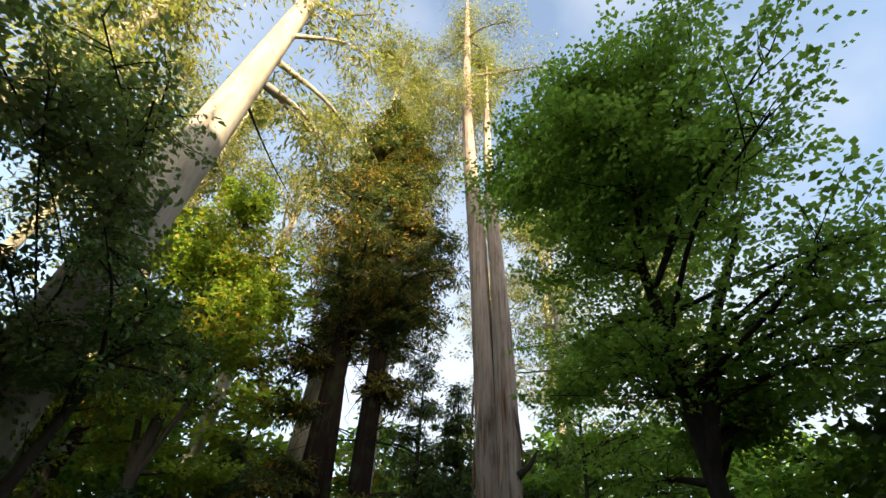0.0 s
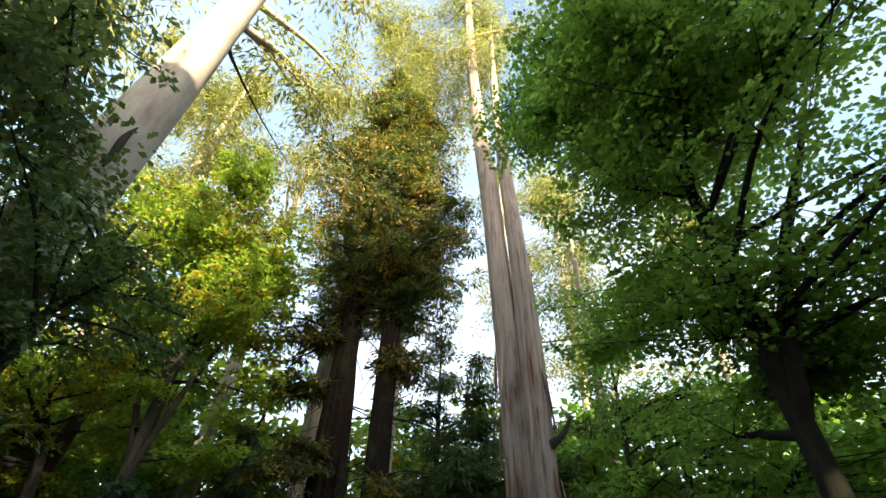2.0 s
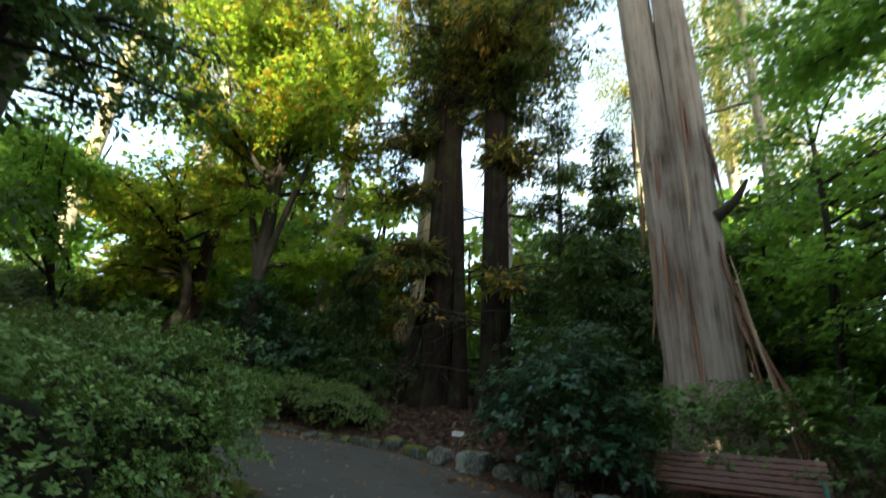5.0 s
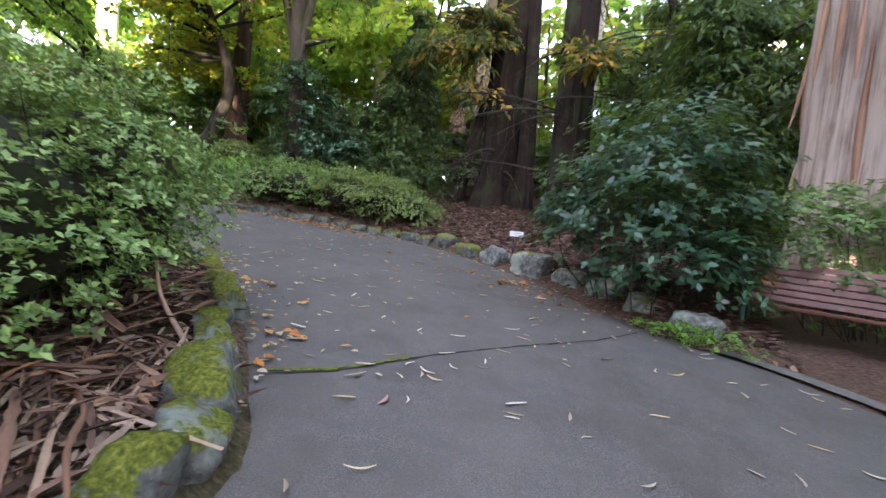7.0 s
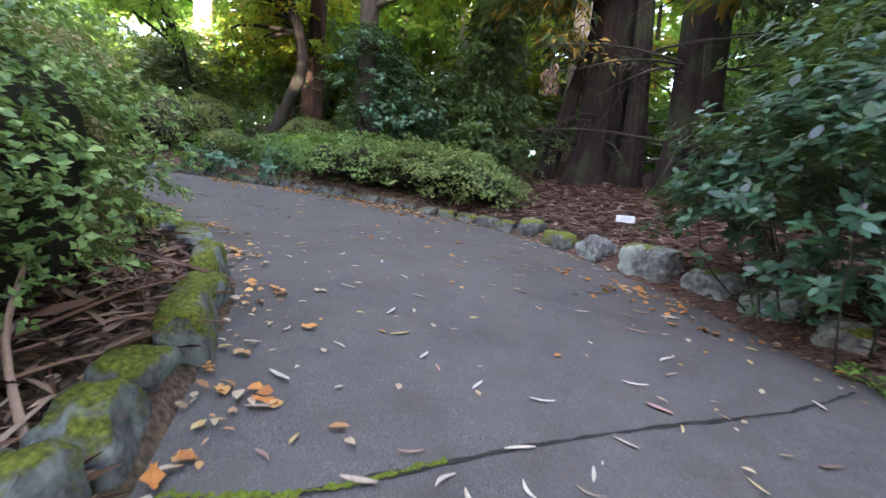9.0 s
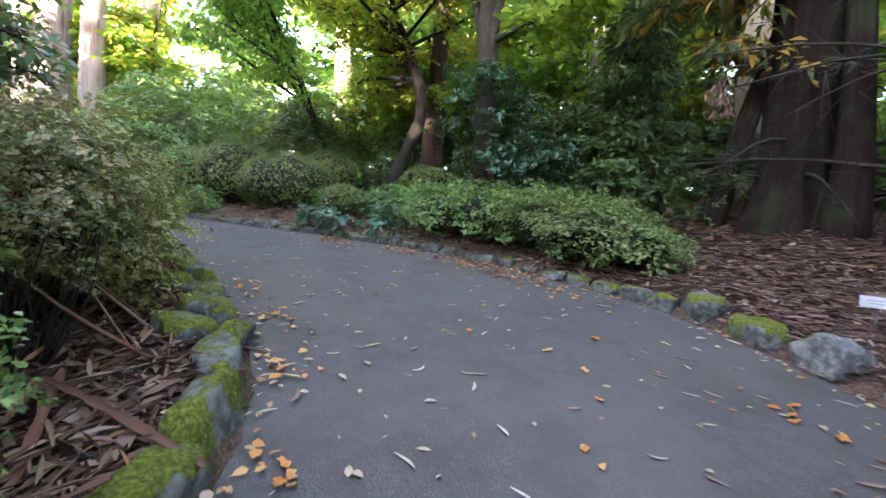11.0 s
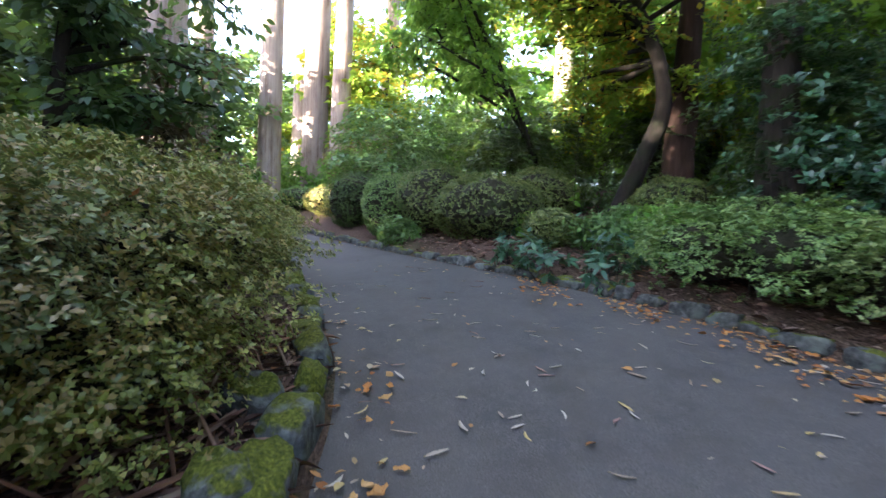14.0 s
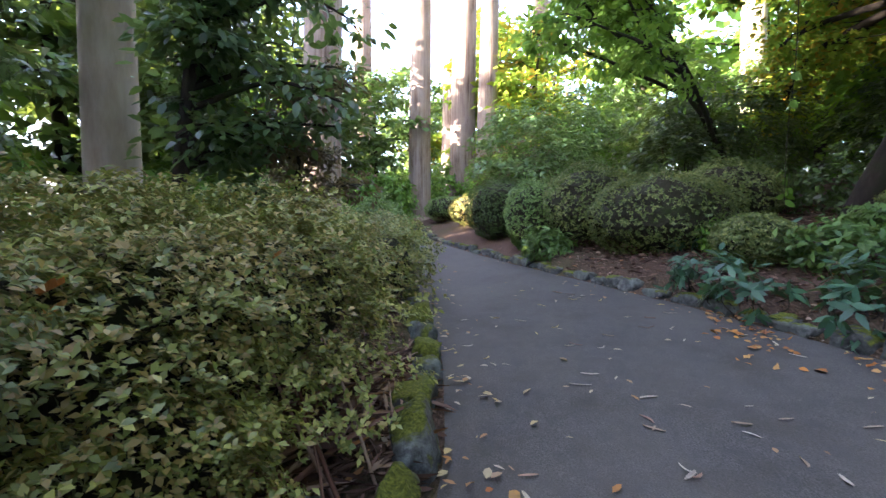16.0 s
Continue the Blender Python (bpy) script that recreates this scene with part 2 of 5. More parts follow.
LITTER_LEAF = island_mat("litter_leaf", [(0.0, (0.045, 0.026, 0.02)), (0.3, (0.12, 0.066, 0.046)), (0.65, (0.25, 0.15, 0.105)), (0.9, (0.42, 0.31, 0.23)), (1.0, (0.44, 0.2, 0.07))])

MULCH = island_mat("shredded_bark_mulch", [(0.0, (0.10, 0.054, 0.042)), (0.45, (0.19, 0.105, 0.078)), (0.8, (0.27, 0.17, 0.13)), (1.0, (0.36, 0.26, 0.21))])
DRIFT_LEAF = island_mat("drift_leaf", [(0.0, (0.45, 0.20, 0.05)), (0.3, (0.40, 0.28, 0.17)), (0.6, (0.50, 0.43, 0.33)), (0.85, (0.52, 0.40, 0.15)), (1.0, (0.2, 0.12, 0.08))])

ORANGE_DRIFT = island_mat("orange_drift", [(0.0, (0.34, 0.13, 0.04)), (0.4, (0.55, 0.24, 0.06)), (0.8, (0.60, 0.36, 0.13)), (1.0, (0.22, 0.11, 0.06))])


def plain_mat(name, col, rough, spec=0.4, grain=(40, 4, 40), dark=0.6, metal=0.0):
    k = Mat(name)
    a = k.noise(1, 5, k.scaled(grain))
    c = k.ramp(a, [(0.3, tuple(v * dark for v in col)), (0.7, col)])
    k.colour(c).rough(rough, spec).bump(a, 0.2, 0.004)
    k.bsdf.inputs["Metallic"].default_value = metal
    return k.m


BENCH_WOOD = plain_mat("stained_bench_slat", (0.16, 0.062, 0.042), 0.5, 0.4, (4, 60, 60))
BENCH_IRON = plain_mat("green_painted_iron", (0.06, 0.20, 0.18), 0.45, 0.5, (20, 20, 20), 0.7)
SIGN_WHITE = plain_mat("white_plate", (0.44, 0.435, 0.42), 0.5, 0.4, (8, 8, 8), 0.85)
SIGN_INK = plain_mat("faded_ink", (0.25, 0.25, 0.25), 0.7, 0.3, (8, 8, 8), 0.9)
STAKE = plain_mat("weathered_stake", (0.16, 0.13, 0.11), 0.8)
MOSS = plain_mat("path_moss", (0.13, 0.17, 0.02), 0.95, 0.1, (60, 60, 60), 0.3)
CRACK = plain_mat("joint_dirt", (0.035, 0.034, 0.030), 0.95, 0.1, (60, 60, 60), 0.6)
KERB = plain_mat("concrete_edge", (0.14, 0.135, 0.12), 0.9, 0.2, (12, 12, 12), 0.6)

# ---- mesh helpers ----


def mesh_object(name, verts, faces, material, parent=None, label="", smooth=True):
    """One mesh from vertex rows and faces (equal-sided faces may come as an array)."""
    me = bpy.data.meshes.new(name)
    verts = np.asarray(verts, dtype=np.float32)
    if isinstance(faces, np.ndarray):
        n, k = faces.shape
        me.vertices.add(len(verts))
        me.vertices.foreach_set("co", verts.ravel())
        me.loops.add(n * k)
        me.loops.foreach_set("vertex_index", faces.astype(np.int32).ravel())
        me.polygons.add(n)
        me.polygons.foreach_set("loop_start", np.arange(0, n * k, k, dtype=np.int32))
        me.update(calc_edges=True)
    else:
        me.from_pydata([tuple(v) for v in verts], [], faces)
        me.update()
    if smooth:
        me.polygons.foreach_set("use_smooth", np.ones(len(me.polygons), dtype=bool))
    me.materials.append(material)
    ob = new(name, me)
    if parent:
        ob.parent = parent
    if label:
        ob["label"] = label
    return ob


def part(name, bm, material, parent, label=""):
    me = bpy.data.meshes.new(name)
    bm.to_mesh(me)
    bm.free()
    me.materials.append(material)
    ob = new(name, me)
    ob.parent = parent
    if label:
        ob["label"] = label
    return ob


def thing(name, at, label, category, group="", kind=""):
    ob = new(name)
    ob.location = at
    ob.empty_display_size = 0.1
    return tagged(ob, label, category, group, kind)


def spline(pts, n):
    """Smooth curve through the points, n samples."""
    p = np.asarray(pts, float)
    p = np.vstack([2 * p[0] - p[1], p, 2 * p[-1] - p[-2]])
    out = []
    for u in np.linspace(0, len(p) - 3 - 1e-6, n):
        i = int(u)
        t = u - i
        a, b, c, d = p[i:i + 4]
        out.append(0.5 * (2 * b + (c - a) * t + (2 * a - 5 * b + 4 * c - d) * t * t + (3 * b - a - 3 * c + d) * t ** 3))
    return np.array(out)


class Tubes:
    """Gathers tapered tubes into one mesh."""

    def __init__(self):
        self.v, self.f, self.n = [], [], 0

    def add(self, pts, radii, seg=8, wobble=0.0, rng=None, flutes=0, depth=0.0, cap=True):
        pts = np.asarray(pts, float)
        radii = np.asarray(radii, float)
        k = len(pts)
        tan = np.gradient(pts, axis=0)
        tan /= np.linalg.norm(tan, axis=1)[:, None] + 1e-9
        ref = np.array([1.0, 0.13, 0.0]) if abs(tan[:, 2]).mean() > 0.6 else np.array([0.0, 0.0, 1.0])
        u = np.cross(tan, ref)
        u /= np.linalg.norm(u, axis=1)[:, None] + 1e-9
        w = np.cross(tan, u)
        a = np.linspace(0, 2 * np.pi, seg, endpoint=False)
        r = radii[:, None] * np.ones((k, seg))
        if wobble:
            ph = rng.uniform(0, 6.28, 4)
            s = np.linspace(0, k * 0.6, k)[:, None]
            r = r * (1 + wobble * (np.sin(2 * a + s + ph[0]) * 0.5 + np.sin(3 * a - 0.7 * s + ph[1]) * 0.35 + np.sin(5 * a + 1.6 * s + ph[2]) * 0.25))
        if flutes:
            r = r * (1 + depth * np.sin(flutes * a + 0.35 * np.sin(np.linspace(0, 9, k))[:, None]) ** 3)
        ring = pts[:, None, :] + r[..., None] * (np.cos(a)[None, :, None] * u[:, None, :] + np.sin(a)[None, :, None] * w[:, None, :])
        self.v.append(ring.reshape(-1, 3))
        i = np.arange(k - 1)[:, None] * seg
        j = np.arange(seg)[None, :]
        j2 = (j + 1) % seg
        q = np.stack([i + j, i + j2, i + seg + j2, i + seg + j], -1).reshape(-1, 4) + self.n
        self.f.append(q)
        self.n += k * seg

    def make(self, name, material, parent=None, label=""):
        if not self.v:
            return None
        return mesh_object(name, np.vstack(self.v), np.vstack(self.f), material, parent, label)


def unit(a):
    return a / (np.linalg.norm(a, axis=-1, keepdims=True) + 1e-9)


def leaves(name, pos, out, nor, length, width, material, parent=None, label="", six=False, fold=0.18, curl=0.0):
    """One mesh of blades: pos is the stalk end, out the way the blade points, nor its upper side."""
    n = len(pos)
    out = unit(out)
    side = unit(np.cross(out, nor))
    nor = np.cross(side, out)
    L = np.broadcast_to(np.asarray(length, float), (n,))[:, None]
    W = np.broadcast_to(np.asarray(width, float), (n,))[:, None]
    if six:
        rows = [(0, 0, 0), (0.3, 0.5, fold), (0.68, 0.40, fold * 0.8 - curl * 0.4), (1, 0, -curl), (0.68, -0.40, fold * 0.8 - curl * 0.4), (0.3, -0.5, fold)]
    else:
        rows = [(0, 0, 0), (0.5, 0.5, fold), (1, 0, -curl), (0.5, -0.5, fold)]
    k = len(rows)
    v = np.stack([pos + out * L * a + side * W * b + nor * (W * c if i not in (0, 3) else L * c) for i, (a, b, c) in enumerate(rows)], 1)
    f = np.arange(n * k).reshape(n, k)
    return mesh_object(name, v.reshape(-1, 3), f, material, parent, label, smooth=False)


def ball(rng, n):
    return unit(rng.normal(size=(n, 3)))


# ---- the lie of the land ----
LEFT = spline([(-2.0, -30), (-2.0, -6), (-1.9, 2), (-1.95, 6.2), (-2.25, 7.9), (-2.88, 8.57), (-3.71, 9.22), (-4.6, 9.86), (-5.4, 10.18), (-6.5, 10.38), (-8.2, 10.4), (-9.4, 10.2), (-11.0, 9.8), (-13.9, 8.8), (-22.3, 6.1), (-34, 2.2), (-60, -7)], 150)
RIGHT = spline([(2.3, -30), (2.3, -6), (2.4, 4), (2.3, 9.0), (1.5, 11.0), (0.6, 11.75), (0.0, 12.15), (-0.97, 12.45), (-1.85, 13.12), (-2.9, 13.84), (-4.0, 14.4), (-5.1, 14.75), (-6.3, 14.8), (-8.2, 14.5), (-9.6, 14.1), (-11.8, 12.98), (-14.1, 11.5), (-17.6, 9.35), (-22.9, 6.75), (-34, 3.0), (-60, -6)], 150)
OUTLINE = np.vstack([LEFT, RIGHT[::-1]])


def plane(x, y):
    return 0.043 - 0.0713 * x + 0.0586 * y


def signed(x, y):
    """Metres outside the path's edge (minus inside), and whether the nearer edge is the right one."""
    x, y = np.asarray(x, float).ravel(), np.asarray(y, float).ravel()
    a, b = OUTLINE, np.roll(OUTLINE, -1, axis=0)
    best = np.full(x.shape, 1e9)
    right = np.zeros(x.shape, bool)
    inside = np.zeros(x.shape, bool)
    for i in range(len(a)):
        d = b[i] - a[i]
        if np.hypot(*d) > 0:
            t = np.clip(((x - a[i, 0]) * d[0] + (y - a[i, 1]) * d[1]) / (d @ d + 1e-12), 0, 1)
            q = np.hypot(x - a[i, 0] - t * d[0], y - a[i, 1] - t * d[1])
            closer = q < best
            best = np.where(closer, q, best)
            right = np.where(closer, i >= len(LEFT), right)
        cross = (a[i, 1] > y) != (b[i, 1] > y)
        xi = a[i, 0] + (y - a[i, 1]) / (d[1] if abs(d[1]) > 1e-12 else 1e-12) * d[0]
        inside ^= cross & (x < xi)
    return np.where(inside, -best, best), right


def land(x, y):
    """Height of the ground: a gentle slope, beds that rise from the path's edges."""
    shape = np.shape(x)
    xx, yy = np.asarray(x, float).ravel(), np.asarray(y, float).ravel()
    d, right = signed(xx, yy)
    o = np.maximum(0, d)
    bank = np.where(right, 0.20 * np.clip(o / 0.35, 0, 1) + 0.15 * np.clip(o - 0.3, 0, 7), 0.12 * np.clip(o / 0.4, 0, 1) + 0.05 * np.clip(o - 0.3, 0, 8))
    bank = np.where(right & (yy < 15.5), bank * (1 - 0.85 * np.clip((xx + 0.2) / 0.7, 0, 1)), bank)
    ripple = 0.035 * (np.sin(2.1 * xx + 1.3 * yy) + np.sin(1.7 * yy - 2.6 * xx + 1)) * np.clip(o / 1.0, 0, 1)
    z = plane(xx, yy) + bank + ripple
    return z.reshape(shape) if shape else float(z[0])


def grid_axis(lo, hi, step, far):
    inner = np.arange(lo, hi + step / 2, step)
    grow = np.cumsum(step * 1.25 ** np.arange(1, 60))
    grow = grow[grow < far]
    return np.concatenate([lo - grow[::-1], inner, hi + grow])


def build_ground():
    gx, gy = grid_axis(-20, 5, 0.22, 900), grid_axis(4, 22, 0.22, 900)
    X, Y = np.meshgrid(gx, gy)
    Xc, Yc = np.clip(X, -60, 50), np.clip(Y, -40, 60)
    Z = land(Xc, Yc)
    Z = Z - 0.03 * (signed(X, Y)[0].reshape(X.shape) < -0.02)
    v = np.stack([X, Y, Z], -1).reshape(-1, 3)
    ny, nx = X.shape
    i = (np.arange(ny - 1)[:, None] * nx + np.arange(nx - 1)[None, :]).ravel()
    f = np.stack([i, i + 1, i + nx + 1, i + nx], 1)
    g = mesh_object("ground", v, f, LITTER)
    tagged(g, "brown leaf litter and bark mulch over garden soil", "ground", kind="structure")
    # the path: a strip between its two edges, with a low crown
    rows, cols = 260, 14
    l, r = spline(LEFT[::3], rows), spline(RIGHT[::3], rows)
    pv, pf = [], []
    for a, b in zip(l, r):
        for k in np.linspace(0, 1, cols):
            p = a + (b - a) * k
            edge = min(k, 1 - k)
            pv.append((p[0], p[1], float(plane(p[0], p[1])) + 0.004 + 0.02 * min(1, edge * 5) + 0.003 * math.sin(3 * p[0] + 2 * p[1])))
    for i in range(rows - 1):
        for j in range(cols - 1):
            q = i * cols + j
            pf.append((q, q + cols, q + cols + 1, q + 1))
    path = mesh_object("path", np.array(pv), np.array(pf), ASPHALT)
    tagged(path, "grey worn asphalt garden path, strewn with leaves", "path", kind="structure")


build_ground()


def ptop(x, y):
    """Top of the asphalt."""
    return float(plane(x, y)) + 0.026


# ---- plants ----


def clump_leaves(rng, centers, per, spread, flat, size, droop, up):
    """Positions, directions, normals and lengths of the leaves: loose hanging bunches, or flat tilted sprays where the leaves face up."""
    k, n = len(centers), len(centers) * per
    c = np.repeat(centers, per, axis=0)
    if up < 0.5:
        off = rng.normal(size=(n, 3)) * np.repeat(rng.uniform(0.35, 1.1, k), per)[:, None] * spread * np.array([1, 1, flat])
        out = unit(off * np.array([1, 1, 0.4]) + rng.normal(size=(n, 3)) * spread * 0.5)
        nor = unit(np.array([0, 0, up]) + rng.normal(size=(n, 3)) * 0.6)
    else:
        axis = unit(np.array([0, 0, 1.0]) + rng.normal(size=(k, 3)) * (0.18 + 0.3 * flat))
        turn = rng.uniform(0, 6.28, k)
        e1 = unit(np.cross(axis, np.stack([np.cos(turn), np.sin(turn), 0 * turn], 1)))
        e2 = np.cross(axis, e1)
        rad = spread * rng.uniform(0.6, 1.75, k)
        axis, e1, e2, rad = (np.repeat(a, per, axis=0) for a in (axis, e1, e2, rad))
        th, rr = rng.uniform(0, 6.28, n), np.sqrt(rng.random(n))
        flat_out = e1 * (1.35 * np.cos(th))[:, None] + e2 * (0.75 * np.sin(th))[:, None]
        off = flat_out * (rr * rad)[:, None] + axis * (rng.normal(size=n) * flat * 0.35 * rad)[:, None]
        off[:, 2] -= 0.28 * rr ** 2 * rad
        out = unit(unit(flat_out) + rng.normal(size=(n, 3)) * 0.45)
        nor = unit(axis + rng.normal(size=(n, 3)) * 0.38)
    out[:, 2] -= droop
    return c + off, out, nor, size * rng.uniform(0.65, 1.25, n)


def make_tree(name, label, trunk, radii, bark, leaf, crowns, per=45, size=0.11, wide=0.5, spread=0.32, flat=0.45, droop=0.25, up=1.0,
              limbs=14, seed=1, seg=14, wobble=0.12, flutes=0, depth=0.0, twig=0.018, group="", extra_trunks=(), six=False, limb_from=0.3, category="tree", bare=0, bark_label="", far=False, outer=0.6, layer=0.22, scatter_share=0.2, rise=1.0):
    """A tree: tapered trunk, limbs that reach into the crown, twigs to every clump, and a crown of leaf clumps."""
    rng = np.random.default_rng(seed)
    base = np.array(trunk[0], float)
    ob = thing(name, base, label, category, group)
    tp = spline(np.array(trunk, float) - base, 28)
    tr = np.interp(np.linspace(0, 1, 28), np.linspace(0, 1, len(radii)), radii)
    t = Tubes()
    t.add(tp, tr, seg, wobble, rng, flutes, depth)
    t.make("trunk", bark, ob, bark_label)
    for pts, rr in extra_trunks:
        e = Tubes()
        ep = spline(np.array(pts, float) - base, 24)
        e.add(ep, np.interp(np.linspace(0, 1, 24), np.linspace(0, 1, len(rr)), rr), seg, wobble, rng, flutes, depth)
        e.make("trunk", bark, ob, bark_label)
    ends, counts, reach = [], [], []
    total = sum(c[6] for c in crowns)
    for cx, cy, cz, rx, ry, rz, k in crowns:
        m = max(1, round(limbs * k / total))
        p = ball(rng, m) * rng.uniform(0.35, 1, m)[:, None] ** 0.4
        ends.append(p * np.array([rx, ry, rz]) + np.array([cx, cy, cz]) - base)
        counts += [max(1, round(k / m))] * m
        reach += [(rx + ry) / 2] * m
    ends = np.vstack(ends)
    lt = Tubes()
    centers = []
    first = int(28 * limb_from)
    for e, k, w in zip(ends, counts, reach):
        drop = rng.uniform(0.1, 0.5) * np.hypot(*(e[:2] - tp[14, :2]))
        want = e[2] - drop * rise
        i = int(np.clip(np.argmin(abs(tp[first:, 2] - want)) + first, first, 26))
        a = tp[i]
        mid = a + (e - a) * 0.5 + np.array([0, 0, 0.08 * np.linalg.norm(e - a)]) + rng.normal(size=3) * 0.06 * np.linalg.norm(e - a)
        pts = spline([a, mid, e], 9)
        r0 = min(tr[i] * 0.5, 0.028 * np.linalg.norm(e - a) + 0.015)
        if far:
            lt.add(pts, np.linspace(r0, twig, 9), 4, 0.1, rng)
        else:
            one = Tubes()
            one.add(pts, np.linspace(r0, twig, 9), 7, 0.1, rng)
            one.make("limb", bark if "redwood" not in name else DARK_BARK, ob)
        # sprays of leaves to both sides of the outer part of the limb
        s = rng.uniform(1 - outer, 1.05, k)
        j = np.clip(s * 8, 0, 7.999)
        lo = j.astype(int)
        q = pts[lo] + (pts[lo + 1] - pts[lo]) * (j - lo)[:, None]
        c = q + rng.normal(size=(k, 3)) * np.array([1, 1, layer]) * w * scatter_share
        centers.append(c)
        if not far:
            for a1, c1 in zip(q, c):
                if np.linalg.norm(c1 - a1) > 0.12:
                    lt.add([a1, (a1 + c1) / 2 + rng.normal(size=3) * 0.05, c1], [twig, twig * 0.7, twig * 0.35], 3)
    centers = np.vstack(centers)
    for _ in range(bare):
        i = rng.integers(8, 20)
        a, ang = tp[i], rng.uniform(0, 6.28)
        ln = rng.uniform(1.4, 4.2)
        e = a + np.array([math.cos(ang) * ln, math.sin(ang) * ln, rng.uniform(-0.9, 0.2)])
        lt.add(spline([a, (a + e) / 2 + np.array([0, 0, 0.2]), e], 6), np.linspace(0.04, 0.008, 6), 4)
        for s in np.linspace(0.25, 1, 9):
            p = a + (e - a) * s
            lt.add([p, p + rng.normal(size=3) * 0.4 - np.array([0, 0, 0.15])], [0.011, 0.004], 3)
    tagged(lt.make("branchwork", bark if "redwood" not in name else DARK_BARK, ob), kind="stuff")
    pos, out, nor, ln = clump_leaves(rng, centers, per, spread, flat, size, droop, up)
    leaves("crown", pos, out, nor, ln, ln * wide, leaf, ob, six=six)
    return ob


def at(x, y, dz=0.0):
    return (x, y, land(x, y) + dz)


def shrub(name, label, blobs, leaf, count, size=0.03, wide=0.42, per=7, seed=1, stems=40, group="", category="shrub", rough=0.2, fill=0.25, bark=DARK_BARK, six=False, droop=0.0, tight=False, core=0.0):
    """A bush from overlapping rounded masses: rosettes of leaves over the outside, fewer within, on thin stems."""
    rng = np.random.default_rng(seed)
    blobs = [(x, y, land(x, y) + h, a, b, c) for x, y, h, a, b, c in blobs]
    bx, by = np.mean([b[0] for b in blobs]), np.mean([b[1] for b in blobs])
    base = np.array([bx, by, land(bx, by)])
    ob = thing(name, base, label, category, group)
    area = np.array([(a * b) ** 0.8 + (a * c) ** 0.8 + (b * c) ** 0.8 for _, _, _, a, b, c in blobs])
    pts, axes = [], []
    for bl, share in zip(blobs, area / area.sum()):
        x, y, z, a, b, c = bl
        group_of = 1 if tight else 9
        k = int(count * share / group_of)
        d = ball(rng, k)
        lump = 1 + rough * (np.sin(5 * d[:, 0] + 3 * d[:, 2] + seed) + np.sin(7 * d[:, 1] + 2 * d[:, 0] + 2 * seed) * 0.8 + np.sin(11 * d[:, 2] + 6 * d[:, 1]) * 0.5) / 1.5
        deep = np.where(rng.random(k) < fill, rng.uniform(0.5, 0.92, k), rng.normal(1.0, 0.02 if tight else 0.08, k))
        p = d * (lump * deep)[:, None] * np.array([a, b, c]) + np.array([x, y, z])
        keep = np.ones(k, bool) if tight else (rng.random(k) < np.clip(1.0 + d[:, 2] * 1.2, 0.12, 1))
        for o in blobs:
            if o is not bl:
                q = (p - np.array(o[:3])) / np.array(o[3:])
                keep &= (q ** 2).sum(1) > 0.72
        p = p[keep]
        ax = unit(unit(d / np.array([a, b, c])) * 0.45 + np.array([0, 0, 0.9]) + rng.normal(size=(k, 3)) * 0.16)[keep] if not tight else unit(d / np.array([a, b, c]) + np.array([0, 0, 0.2]))[keep]
        if not tight:
            # leafy twigs: a flat fan of rosettes each
            p, ax = np.repeat(p, group_of, axis=0), np.repeat(ax, group_of, axis=0)
            m = len(p)
            e1 = unit(np.cross(ax, np.array([0.3, 0.5, 0.81])))
            e2 = np.cross(ax, e1)
            rad = (3.3 * size + 0.035) * np.sqrt(rng.random(m))
            th = rng.uniform(0, 6.28, m)
            p = p + e1 * (rad * np.cos(th))[:, None] + e2 * (rad * np.sin(th))[:, None] + ax * rng.normal(0, size * 0.35, m)[:, None]
            ax = unit(ax + (e1 * np.cos(th)[:, None] + e2 * np.sin(th)[:, None]) * 0.35)
        pts.append(p)
        axes.append(ax)
    pts, axes = np.vstack(pts), np.vstack(axes)
    above = pts[:, 2] > land(pts[:, 0], pts[:, 1]) + 0.06
    pts, axes = pts[above] - base, axes[above]
    n = len(pts)
    P, A = np.repeat(pts, per, axis=0), np.repeat(axes, per, axis=0)
    u = unit(np.cross(A, np.array([0.3, 0.5, 0.81])))
    w = np.cross(A, u)
    ang = np.tile(np.arange(per) * 2.4, n) + np.repeat(rng.uniform(0, 6.28, n), per)
    tilt = rng.uniform(0.15, 1.0 if tight else 0.6, n * per)[:, None]
    out = unit(np.cos(ang)[:, None] * u + np.sin(ang)[:, None] * w + A * tilt)
    out[:, 2] -= droop
    nor = A - out * 0.5 + rng.normal(size=(n * per, 3)) * 0.2
    ln = size * rng.uniform(0.6, 1.3, n * per)
    P = P + A * rng.normal(0, size * 0.25, n * per)[:, None] + rng.normal(size=(n * per, 3)) * size * 0.12
    leaves("foliage", P, out, nor, ln, ln * wide, leaf, ob, six=six)
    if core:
        # dark lumps inside the leaf skin stand for twigs and the shade among them
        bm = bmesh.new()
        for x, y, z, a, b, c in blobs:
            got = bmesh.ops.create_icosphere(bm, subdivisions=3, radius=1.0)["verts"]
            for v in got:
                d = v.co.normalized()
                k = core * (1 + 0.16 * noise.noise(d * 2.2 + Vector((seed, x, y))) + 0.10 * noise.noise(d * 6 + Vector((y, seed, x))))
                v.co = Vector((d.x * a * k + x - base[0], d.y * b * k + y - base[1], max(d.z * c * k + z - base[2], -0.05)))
        part("shaded_core", bm, TWIG_SHADE, ob)
    t = Tubes()
